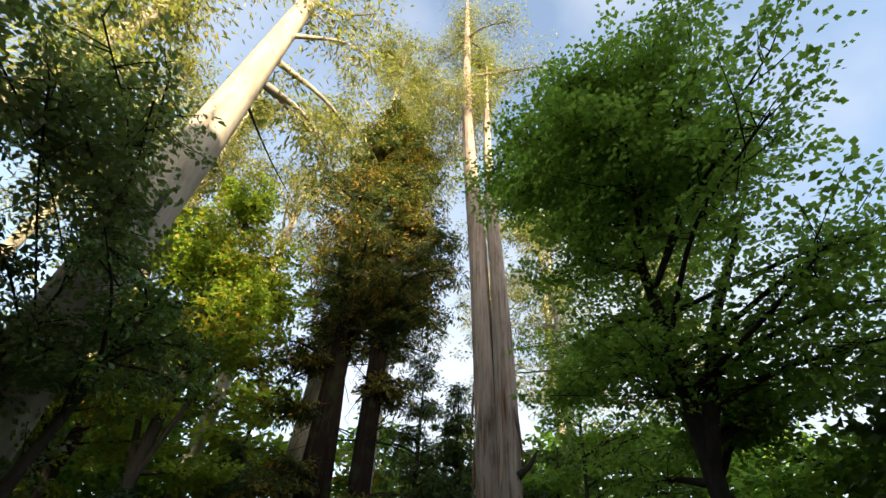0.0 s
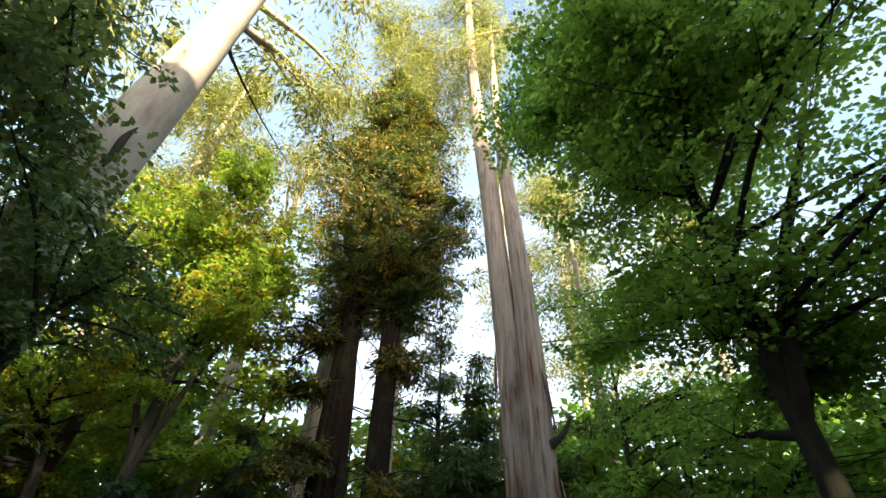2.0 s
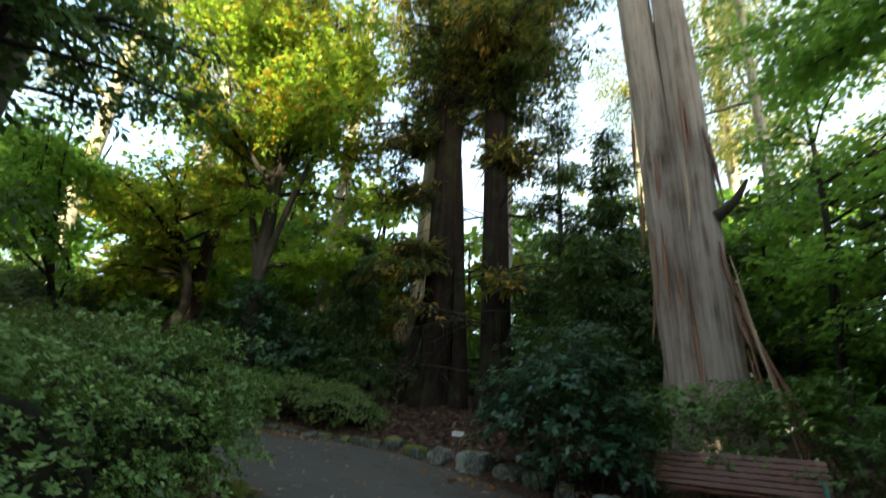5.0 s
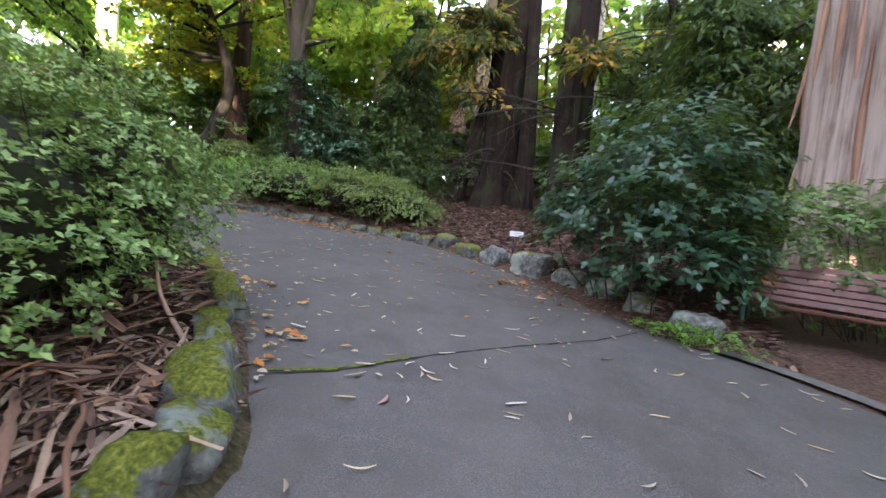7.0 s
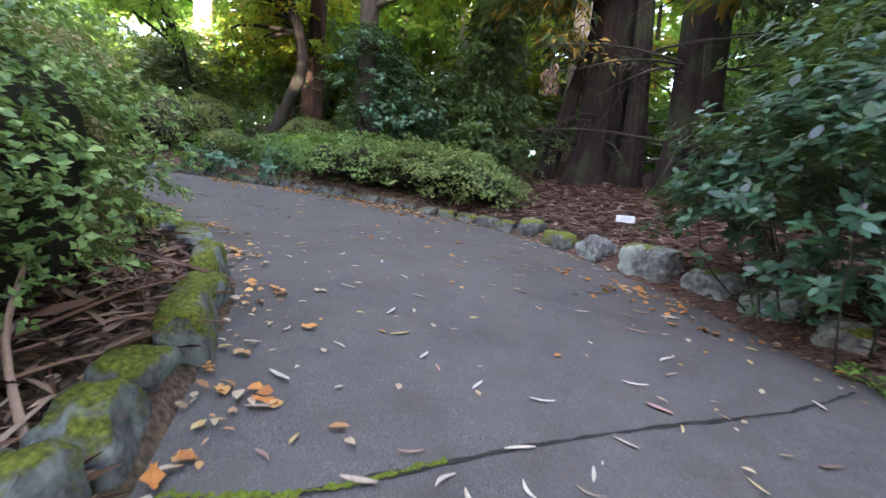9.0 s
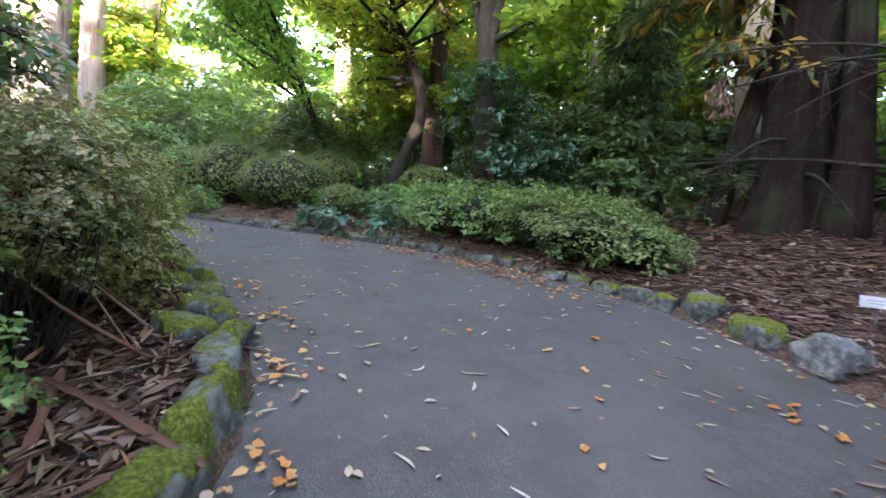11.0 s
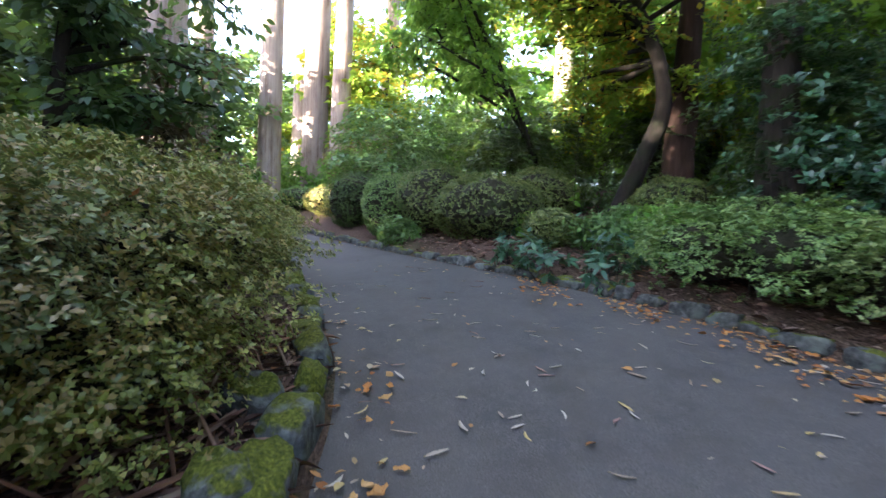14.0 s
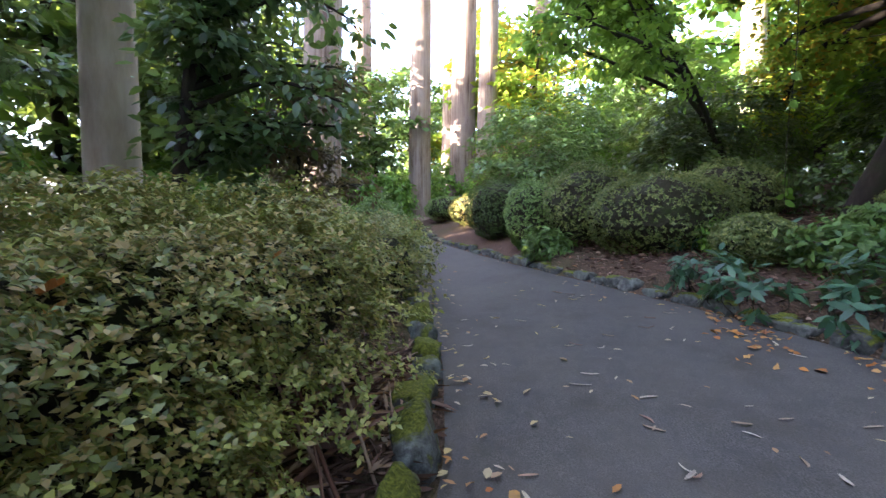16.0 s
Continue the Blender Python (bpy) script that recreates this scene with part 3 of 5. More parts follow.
    for i in rng.choice(n, min(stems, n), replace=False):
        e = pts[i] * 0.9
        b = np.array([e[0] * 0.55, e[1] * 0.55, 0])
        b[2] = land(b[0] + bx, b[1] + by) - base[2] - 0.03
        m = (b + e) / 2 + rng.normal(size=3) * 0.08
        t.add(spline([b, m, e], 7), np.linspace(0.010, 0.003, 7), 5)
    tagged(t.make("woody_base", bark, ob), kind="stuff")
    return ob


# redwoods beside the label, and the peeling twin gum behind the bench
def redwood(x, y, r, h, seed, label, lean, low, side_stems=()):
    z = land(x, y)
    trunk = [(x, y, z - 0.7), (x + lean * 0.05, y, z + 0.6), (x + lean * 0.1, y, z + 2.5), (x + lean * 0.4, y, z + h * 0.45), (x + lean * 0.8, y, z + h * 0.75), (x + lean, y, z + h)]
    rr = [r * 2.1, r * 1.25, r * 1.0, r * 0.8, r * 0.45, 0.05]
    crowns = []
    for i in range(13):
        s = i / 12
        zz = z + h * (0.41 + 0.58 * s)
        w = (4.3 * (1 - s) ** 0.7 + 0.6) * (0.72, 1.1, 0.85, 1.0, 1.15, 0.75, 1.0, 0.8, 1.1, 0.9, 1.0, 0.9, 1.0)[i]
        crowns.append((x + lean * (0.4 + 0.6 * s), y, zz, w, w, h * 0.035, int(20 + 36 * (1 - s))))
    for i in range(4):
        crowns.append((x + lean * 0.3 - 1.6, y + 1.4, z + h * (0.26 + 0.045 * i), 3.4, 1.6, h * 0.03, 4 + 4 * i))
        crowns.append((x + lean * 0.35, y - 0.4, z + h * (0.30 + 0.035 * i), 2.2 + 0.5 * i, 1.8 + 0.4 * i, h * 0.025, 5 + 5 * i))
    crowns += low
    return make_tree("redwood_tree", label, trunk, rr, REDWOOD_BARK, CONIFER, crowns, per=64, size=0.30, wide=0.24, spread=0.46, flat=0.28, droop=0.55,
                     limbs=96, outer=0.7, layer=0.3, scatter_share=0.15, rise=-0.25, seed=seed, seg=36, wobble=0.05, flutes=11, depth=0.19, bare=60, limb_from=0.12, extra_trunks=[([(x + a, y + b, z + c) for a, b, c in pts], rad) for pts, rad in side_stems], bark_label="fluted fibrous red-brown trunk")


redwood(-5.6, 19.6, 0.50, 35.5, 3, "tall redwood with fluted trunk and flared base in mulch", -0.4,
        [(-9.0, 19.0, 11.5, 1.6, 1.5, 3.0, 46), (-7.4, 18.3, 6.8, 1.3, 0.9, 1.3, 40), (-6.0, 18.2, 6.6, 1.3, 0.6, 0.4, 8)],
        [([(0.95, -0.5, -0.4), (0.85, -0.35, 2.0), (0.5, -0.1, 7.0), (0.3, 0.0, 10.0)], [0.32, 0.2, 0.14, 0.06]),
         ([(-1.25, -0.55, -0.4), (-0.9, -0.4, 1.2), (-0.45, -0.1, 3.6), (-0.2, 0.0, 5.0)], [0.28, 0.18, 0.13, 0.06])])
redwood(-3.5, 19.35, 0.44, 32.0, 4, "slimmer redwood with bare lower branches beside another", -0.9,
        [(-3.4, 17.8, 6.4, 1.5, 0.8, 0.6, 8), (-2.0, 19.0, 12.5, 1.7, 1.2, 3.6, 46), (-1.4, 19.3, 17.0, 2.0, 1.4, 2.6, 60), (-1.8, 19.4, 21.0, 2.0, 1.6, 2.0, 50)])


def peeling_gum():
    z = land(1.5, 15.7)
    a = [(1.5, 15.8, z - 0.1), (1.42, 15.75, z + 1.5), (1.28, 15.7, 6.0), (1.1, 15.5, 11), (0.85, 15.4, 17), (0.45, 15.4, 24), (0.15, 15.4, 33), (0.0, 15.4, 46), (-0.2, 15.6, 62)]
    b = [(1.8, 15.5, z - 0.1), (1.82, 15.4, z + 2), (1.85, 15.3, 6.5), (1.85, 15.2, 11), (1.75, 15.2, 15), (1.62, 15.3, 19), (1.5, 15.4, 27), (1.7, 15.6, 38)]
    crowns = [(0.2, 15.6, 44, 5.0, 4.5, 6.0, 150), (1.6, 16.5, 31, 4.0, 3.5, 4.0, 120), (3.5, 17.0, 37, 4.0, 3.5, 4.0, 110), (0.0, 15.6, 56, 5.0, 5.0, 6.0, 110)]
    ob = make_tree("gum_tree", "twin-stemmed gum with peeling pale bark beside the bench", a, [0.72, 0.5, 0.45, 0.42, 0.41, 0.38, 0.34, 0.26, 0.06], PEEL_BARK, GUM, crowns, per=46, size=0.30, wide=0.2,
                   spread=0.7, flat=0.8, droop=0.9, up=0.2, limbs=16, seed=8, seg=36, wobble=0.11, flutes=9, depth=0.035,
                   extra_trunks=[(b, [0.62, 0.42, 0.38, 0.37, 0.35, 0.31, 0.22, 0.06])], limb_from=0.78, bark_label="pale trunk with long peeling strips")
    rng = np.random.default_rng(5)
    base = np.array(a[0])
    for i in range(30):
        stem, rad = (a, 0.47) if i % 3 else (b, 0.40)
        ang, z0 = rng.uniform(2.6, 6.6), rng.uniform(2.0, 9.0)
        s = np.array(stem)
        cx, cy = np.interp(z0, s[:, 2], s[:, 0]), np.interp(z0, s[:, 2], s[:, 1])
        ln = rng.uniform(0.8, 2.6)
        off = rng.uniform(0.02, 0.22)
        pts = [(cx + math.cos(ang) * (rad + 0.02 + off * (1 - k) ** 2), cy + math.sin(ang) * (rad + 0.02 + off * (1 - k) ** 2), z0 - ln / 2 + ln * k) for k in np.linspace(0, 1, 7)]
        t = Tubes()
        t.add(np.array(pts) - base, np.array([0.012, 0.03, 0.045, 0.05, 0.04, 0.025, 0.01]), 5)
        o = t.make("bark_strip", STRIP, ob)
    # long strips of bark leaning against the foot
    for k in range(7):
        t = Tubes()
        x0, z0 = 2.2 + rng.uniform(-0.1, 0.12), rng.uniform(3.6, 5.8)
        x1 = 2.55 + 0.15 * k + rng.uniform(-0.1, 0.1)
        y1 = 14.75 - 0.05 * k
        t.add(spline([np.array(p) - base for p in [(x0, 15.05, z0), ((x0 + x1) / 2 - 0.08, 14.95, (z0 + 1.0) / 2 + 0.3), (x1, y1, land(x1, y1) + 0.02)]], 9), rng.uniform(0.018, 0.04) * np.array([0.5, 0.8, 1, 1, 1, 0.9, 1, 0.8, 0.6]), 5, 0.2, rng)
        t.make("bark_strip", STRIP, ob)
    # broken limb and knot
    t = Tubes()
    t.add(spline([np.array(p) - base for p in [(2.1, 15.1, 6.45), (2.45, 14.95, 6.7), (2.75, 14.9, 7.2)]], 7), [0.16, 0.13, 0.1, 0.08, 0.07, 0.05, 0.03], 8, 0.2, rng)
    t.make("dead_limb", DARK_BARK, ob, "broken dark limb stub")


peeling_gum()


def tall_gum(name, x, y, h, r, seed, label, crown_low=0.6, lean=(0, 0), n=90, bark=GUM_BARK, group="tall gum trees", wid=3.2, size=0.34, per=44, extra=()):
    z = land(x, y)
    lx, ly = lean
    trunk = [(x, y, z - 0.2), (x, y, z + 1.2), (x + lx * 0.2, y + ly * 0.2, z + h * 0.25), (x + lx * 0.55, y + ly * 0.55, z + h * 0.55), (x + lx, y + ly, z + h)]
    rng = np.random.default_rng(seed)
    crowns = []
    for i in range(9):
        s = crown_low + (1 - crown_low) * i / 8
        w = wid * (1.1 - 0.5 * i / 8)
        ang = rng.uniform(0, 6.28)
        crowns.append((x + lx * s + math.cos(ang) * w * 0.6, y + ly * s + math.sin(ang) * w * 0.6, z + h * s, w * 0.75, w * 0.75, h * 0.055, n // 9 + 1))
    crowns += list(extra)
    return make_tree(name, label, trunk, [r * 1.5, r * 1.08, r * 0.9, r * 0.65, 0.08], bark, GUM, crowns, per=per, size=size, wide=0.22, spread=0.7, flat=0.7, droop=0.8,
                     up=0.3, limbs=20, seed=seed, seg=22, wobble=0.05, limb_from=0.5, twig=0.022, scatter_share=0.3, layer=0.6, group=group, far=y > 18 or x < -24)


tall_gum("gum_tree", 5.6, 22.0, 25, 0.26, 19, "slender gum with airy foliage behind the bench", 0.5, (0.4, -0.4), 110, wid=3.0)
# the ivy-clad gum in the bed that the path bends round
pale_gum = tall_gum("gum_tree", -7.4, 7.0, 38, 0.62, 11, "big smooth pale gum with ivy on its lower trunk", 0.68, (0.3, -0.6), 110, wid=4.5, extra=[(-5.2, 10.4, 18.0, 1.8, 2.0, 1.2, 34), (-4.8, 7.5, 22, 2.0, 2.0, 1.5, 30)])

def scar(owner, name, pts, radii, label):
    t = Tubes()
    t.add(spline([np.array(p) - np.array(owner.location) for p in pts], 10), np.interp(np.linspace(0, 1, 10), np.linspace(0, 1, len(radii)), radii), 10, 0.15, np.random.default_rng(6))
    t.make(name, DARK_BARK, owner, label)


scar(pale_gum, "bark_scar", [(-6.83, 6.60, 9.6), (-6.84, 6.55, 9.2), (-6.83, 6.58, 8.7), (-6.82, 6.60, 8.2)], [0.015, 0.05, 0.075, 0.06, 0.015], "dark hollow scar in the pale bark")
scar(pale_gum, "limb_stub", [(-7.40, 7.35, 8.6), (-7.52, 7.6, 8.65), (-7.66, 7.78, 8.78)], [0.16, 0.11, 0.06], "dark broken limb stub")
scar(pale_gum, "dead_limb", [(-7.5, 7.2, 15.6), (-7.9, 8.6, 16.4), (-7.6, 10.4, 16.2), (-6.9, 12.0, 15.6)], [0.08, 0.05, 0.03, 0.008], "thin bare limb")
make_tree("climbing_ivy", "dark ivy climbing the pale gum trunk", [at(-7.3, 6.5, -0.05), (-7.2, 6.35, 4.0), (-7.2, 6.4, 8.0)], [0.06, 0.05, 0.02], DARK_BARK, IVY,
                     [(-7.2, 6.7, 3.6, 1.2, 1.1, 3.0, 150), (-6.3, 5.2, 6.6, 1.2, 1.2, 1.0, 34), (-8.6, 3.2, 9.6, 1.8, 1.6, 1.6, 50), (-6.0, 2.4, 7.9, 1.6, 1.3, 1.0, 46), (-5.1, 3.0, 8.3, 1.4, 1.2, 0.8, 36), (-7.4, 3.2, 9.0, 1.6, 1.4, 1.0, 36), (-6.2, 3.8, 7.0, 1.0, 1.0, 0.7, 22),
                      (-7.0, 4.0, 4.4, 1.0, 1.0, 2.2, 26), (-5.6, 6.2, 4.8, 0.8, 0.8, 0.6, 20)],
                     scatter_share=0.3, layer=0.8, per=40, size=0.13, wide=0.65, spread=0.32, flat=0.8, droop=0.4, limbs=26, seed=12, category="climber", limb_from=0.1)
# gums seen down the path
tall_gum("gum_tree", -11.3, 5.1, 34, 0.33, 13, "pale smooth gum rising behind the azalea hedge", 0.6, (0.7, 0.6), 60, extra=[(-10.9, 5.3, 12.0, 1.5, 1.5, 1.6, 34), (-10.7, 5.5, 16.0, 1.7, 1.7, 2.0, 46), (-10.6, 5.6, 20.0, 1.8, 1.8, 2.0, 46)])
tall_gum("gum_tree", -20.3, 3.8, 42, 0.64, 14, "broad pale gum beyond the hedge", 0.55, (-0.6, 1.0), 80, PEEL_BARK)
for i, (x, y, h, r) in enumerate([(-29.2, 5.0, 44, 0.55), (-31.5, 6.9, 46, 0.7), (-30, 8.4, 43, 0.5), (-36, 5.5, 48, 0.7), (-39, 11.0, 46, 0.6), (-34, 0.0, 45, 0.6)]):
    tall_gum("gum_tree", x, y, h, r, 20 + i, "tall far gum with peeling pinkish trunk in haze of leaves", 0.35, (0.8, 0.5), 80, PEEL_BARK)
# tall gums behind, whose tops catch the late sun
for i, (x, y, h, r, lo) in enumerate([(-7.6, 22.8, 56, 0.5, 0.60), (-4.3, 23.6, 50, 0.45, 0.58), (-13.6, 24.5, 40, 0.45, 0.5), (-19.5, 20.5, 38, 0.45, 0.5), (3.3, 38, 46, 0.6, 0.45), (-24, 26, 44, 0.5, 0.4), (8, 34, 38, 0.45, 0.4), (-28, 20, 42, 0.5, 0.4), (-10.5, 33, 50, 0.5, 0.5), (14, 26, 34, 0.4, 0.4)]):
    tall_gum("gum_tree", x, y, h, r, 40 + i, "tall gum with sunlit golden crown", lo, (0.4, -0.6), 190, wid=4.8, size=0.40, per=58)

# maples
make_tree("maple_tree", "spreading green maple overhanging the path", [at(5.0, 9.3, -0.1), (4.95, 9.1, 3.0), (4.9, 9.0, 6.0), (4.5, 8.2, 9.0), (3.7, 7.2, 11.2), (3.3, 6.6, 14.0)], [0.32, 0.2, 0.16, 0.12, 0.08, 0.03], SHADED_BARK, MAPLE,
          [(5.4, 9.3, 12.0, 3.1, 3.0, 2.6, 200), (7.0, 9.0, 8.0, 3.6, 3.4, 2.6, 150), (8.6, 8.6, 11.0, 3.0, 3.4, 3.0, 70), (4.3, 9.2, 9.8, 1.8, 2.6, 1.8, 90), (7.6, 12.0, 5.5, 3.0, 2.5, 2.2, 130), (6.0, 4.6, 10.5, 2.6, 2.6, 2.2, 70), (2.6, 6.6, 11.8, 1.2, 1.4, 1.0, 70), (2.9, 4.6, 13.0, 1.1, 1.0, 0.8, 60), (4.4, 4.4, 12.2, 1.6, 1.2, 1.0, 80), (4.8, 6.4, 11.2, 1.6, 1.4, 1.2, 90), (7.0, 4.2, 10.6, 1.8, 1.4, 1.2, 60), (4.6, 9.6, 8.6, 1.6, 1.5, 1.2, 70), (3.6, 11.4, 7.0, 1.2, 1.2, 1.0, 50), (7.1, 9.2, 6.2, 1.7, 1.5, 1.2, 70), (8.4, 7.0, 8.0, 1.7, 1.5, 1.4, 70), (8.6, 9.6, 7.4, 1.5, 1.5, 1.3, 50), (2.2, 9.6, 14.2, 1.6, 1.6, 1.2, 80), (1.5, 9.2, 12.6, 0.9, 0.9, 0.8, 44), (3.0, 8.9, 12.4, 1.4, 1.4, 1.5, 80), (3.8, 7.4, 14.6, 2.0, 2.0, 1.5, 110), (5.5, 6.0, 14.5, 2.4, 2.4, 1.5, 90)],
          per=46, size=0.135, wide=0.8, spread=0.46, flat=0.28, droop=0.25, limbs=76, seed=31, scatter_share=0.28,
          extra_trunks=[([(4.92, 9.05, 4.6), (5.8, 8.6, 7.5), (7.0, 8.0, 10.0), (8.2, 7.6, 12.5)], [0.16, 0.12, 0.08, 0.02])])
make_tree("maple_tree", "tall light green maple turning gold at the top", [at(-10.8, 16.8, -0.1), (-10.9, 16.6, 4.0), (-11.0, 16.5, 8.0), (-11.2, 16.5, 13.0), (-12.0, 16.8, 20.0)], [0.38, 0.27, 0.22, 0.15, 0.03], DARK_BARK, MAPLE_GOLD,
          [(-12.0, 16.6, 17.0, 4.4, 3.4, 3.6, 340), (-12.3, 16.4, 13.0, 5.2, 3.6, 2.8, 320), (-11.4, 16.2, 10.0, 4.8, 3.0, 1.6, 70), (-9.2, 16.6, 7.2, 1.8, 1.4, 0.9, 18), (-9.6, 14.8, 10.8, 2.4, 1.7, 1.3, 60), (-12.5, 13.6, 10.4, 2.4, 1.6, 1.1, 45), (-15.8, 16.4, 18.5, 2.4, 2.2, 2.2, 90), (-12.2, 16.5, 21.5, 1.6, 1.5, 1.6, 60)],
          per=52, size=0.18, wide=0.8, spread=0.4, flat=0.35, droop=0.25, limbs=64, seed=32, scatter_share=0.2,
          extra_trunks=[([(-11.0, 16.5, 5.4), (-10.3, 16.5, 8.5), (-9.0, 16.5, 12.5), (-8.6, 16.5, 15.5)], [0.13, 0.1, 0.06, 0.02]), ([(-11.0, 16.5, 6.2), (-12.0, 16.4, 9.0), (-13.8, 16.3, 13.0), (-15.4, 16.3, 17.0)], [0.14, 0.1, 0.06, 0.02]), ([(-11.0, 16.5, 7.4), (-10.6, 16.2, 10.5), (-10.0, 15.6, 15.0)], [0.1, 0.07, 0.02])])
make_tree("maple_tree", "small maple with a curved dark trunk and yellow-green layers", [at(-14.3, 15.9, -0.1), (-14.05, 16.3, 4.0), (-13.9, 16.6, 5.0), (-13.93, 16.5, 6.0), (-14.1, 16.2, 6.9), (-14.4, 15.7, 8.2)], [0.24, 0.19, 0.165, 0.15, 0.13, 0.05], SHADED_BARK, MAPLE_GOLD,
          [(-14.8, 14.8, 8.6, 3.6, 3.2, 1.3, 190), (-17.0, 15.5, 7.6, 3.0, 2.6, 1.0, 110), (-12.2, 16.4, 8.4, 2.0, 1.6, 1.0, 60), (-18.0, 18.5, 6.5, 3.5, 2.0, 1.8, 110)],
          per=52, size=0.13, wide=0.8, spread=0.38, flat=0.25, droop=0.3, limbs=30, seed=33, limb_from=0.62)
make_tree("broadleaf_tree", "fresh green tree with leafy branches over the path", [at(-18.3, 15.6, -0.1), (-18.1, 15.2, 4.6), (-17.2, 13.8, 6.8), (-15.4, 12.0, 8.6)], [0.16, 0.12, 0.09, 0.03], DARK_BARK, MAPLE,
          [(-14.6, 11.3, 7.0, 1.5, 1.2, 1.2, 80), (-15.8, 11.9, 8.2, 2.0, 1.6, 1.2, 100), (-13.6, 11.6, 8.4, 1.5, 1.3, 1.0, 60), (-17.5, 12.8, 8.2, 1.6, 1.5, 1.3, 60)],
          per=40, size=0.16, wide=0.5, spread=0.32, flat=0.5, droop=0.6, limbs=18, seed=34, six=True)
make_tree("broadleaf_tree", "airy green tree with thin stems behind the bench", [at(4.3, 16.4, -0.1), (4.2, 16.3, 3.5), (4.5, 16.1, 7.0), (4.7, 16.0, 12.0)], [0.14, 0.1, 0.07, 0.02], DARK_BARK, MAPLE,
          [(4.2, 15.6, 5.2, 1.8, 1.3, 1.5, 50), (5.4, 16.0, 8.6, 2.0, 1.6, 1.7, 56), (7.0, 15.4, 6.4, 1.9, 1.6, 1.8, 56), (3.7, 16.2, 11.4, 1.4, 1.4, 1.6, 40), (6.4, 15.4, 11.5, 1.8, 1.6, 1.4, 40)],
          per=42, size=0.14, wide=0.7, spread=0.42, flat=0.3, droop=0.3, limbs=34, seed=57, scatter_share=0.28,
          extra_trunks=[([(4.7, 16.2, 1.0), (5.6, 15.9, 4.5), (6.6, 15.6, 8.5)], [0.09, 0.06, 0.02]), ([(5.6, 15.6, 0.6), (6.6, 15.2, 4.0), (7.8, 15.0, 7.0)], [0.08, 0.05, 0.02])])
t = land(-14.8, 17.7)
make_tree("reddish_trunk_tree", "straight red-brown trunk standing behind the curved maple", [(-14.8, 17.7, t - 0.1), (-14.8, 17.7, t + 1.5), (-14.75, 17.7, 7.0), (-14.6, 17.8, 14.0)], [0.46, 0.34, 0.28, 0.1], RED_STUMP_BARK, CONIFER,
          [(-14.7, 17.8, 13.0, 2.0, 2.0, 3.0, 70)], per=60, size=0.15, wide=0.25, spread=0.4, flat=0.4, droop=0.4, limbs=14, seed=35)
# broad-leaved evergreen beside the pale gum, its twigs reaching over the hedge
make_tree("evergreen_tree", "dark glossy broad-leaved evergreen beside the hedge", [at(-10.0, 7.4, -0.1), (-10.0, 7.3, 3.0), (-10.2, 7.4, 5.0), (-10.4, 7.6, 7.5)], [0.11, 0.08, 0.06, 0.02], DARK_BARK, BROAD,
          [(-10.5, 7.75, 4.2, 0.75, 0.6, 1.2, 90), (-10.9, 8.2, 4.3, 0.7, 0.6, 0.9, 40), (-10.9, 8.0, 5.8, 1.2, 0.9, 1.1, 90), (-10.1, 7.4, 5.0, 0.5, 0.45, 0.9, 44)],
          per=20, size=0.15, wide=0.45, spread=0.25, flat=0.6, droop=0.4, limbs=24, seed=36, six=True, twig=0.012)

make_tree("evergreen_tree", "leafy evergreen leaning from the bed by the ivy-clad gum", [at(-6.0, 6.2, -0.1), (-5.9, 6.4, 2.5), (-5.8, 6.6, 4.5), (-5.7, 6.9, 7.0)], [0.14, 0.10, 0.08, 0.03], DARK_BARK, RHODO,
          [(-5.5, 7.3, 5.8, 1.4, 1.3, 1.1, 55), (-6.4, 8.4, 6.4, 1.4, 1.3, 1.1, 28), (-5.1, 6.0, 5.0, 1.0, 1.0, 0.7, 40), (-5.2, 4.9, 6.6, 1.3, 1.2, 1.0, 25), (-7.3, 9.6, 7.6, 1.5, 1.3, 1.1, 16)],
          per=34, size=0.13, wide=0.45, spread=0.26, flat=0.5, droop=0.4, limbs=26, seed=52, twig=0.012)
make_tree("evergreen_tree", "slim dark evergreen beyond the pale gum trunk", [at(-10.4, 4.0, -0.1), (-10.4, 4.0, 3.0), (-10.3, 4.1, 6.0)], [0.08, 0.06, 0.02], DARK_BARK, BROAD,
          [(-10.2, 4.2, 4.0, 0.8, 0.7, 1.4, 50), (-10.0, 4.6, 5.6, 0.9, 0.8, 0.9, 40)], per=20, size=0.14, wide=0.45, spread=0.25, flat=0.6, droop=0.4, limbs=14, seed=56, six=True, twig=0.01)
make_tree("maroon_tree", "small dusky maroon-leaved tree beyond the hedge", [at(-12.0, 7.5, -0.1), (-12.0, 7.5, 2.6), (-11.9, 7.6, 4.6)], [0.07, 0.05, 0.015], DARK_BARK, MAROON,
          [(-11.8, 7.7, 4.2, 0.9, 0.8, 1.0, 70), (-12.4, 7.4, 3.2, 1.0, 0.8, 0.8, 60), (-12.9, 7.2, 2.2, 0.9, 0.8, 0.7, 40)], per=26, size=0.12, wide=0.45, spread=0.22, flat=0.6, limbs=12, seed=51)

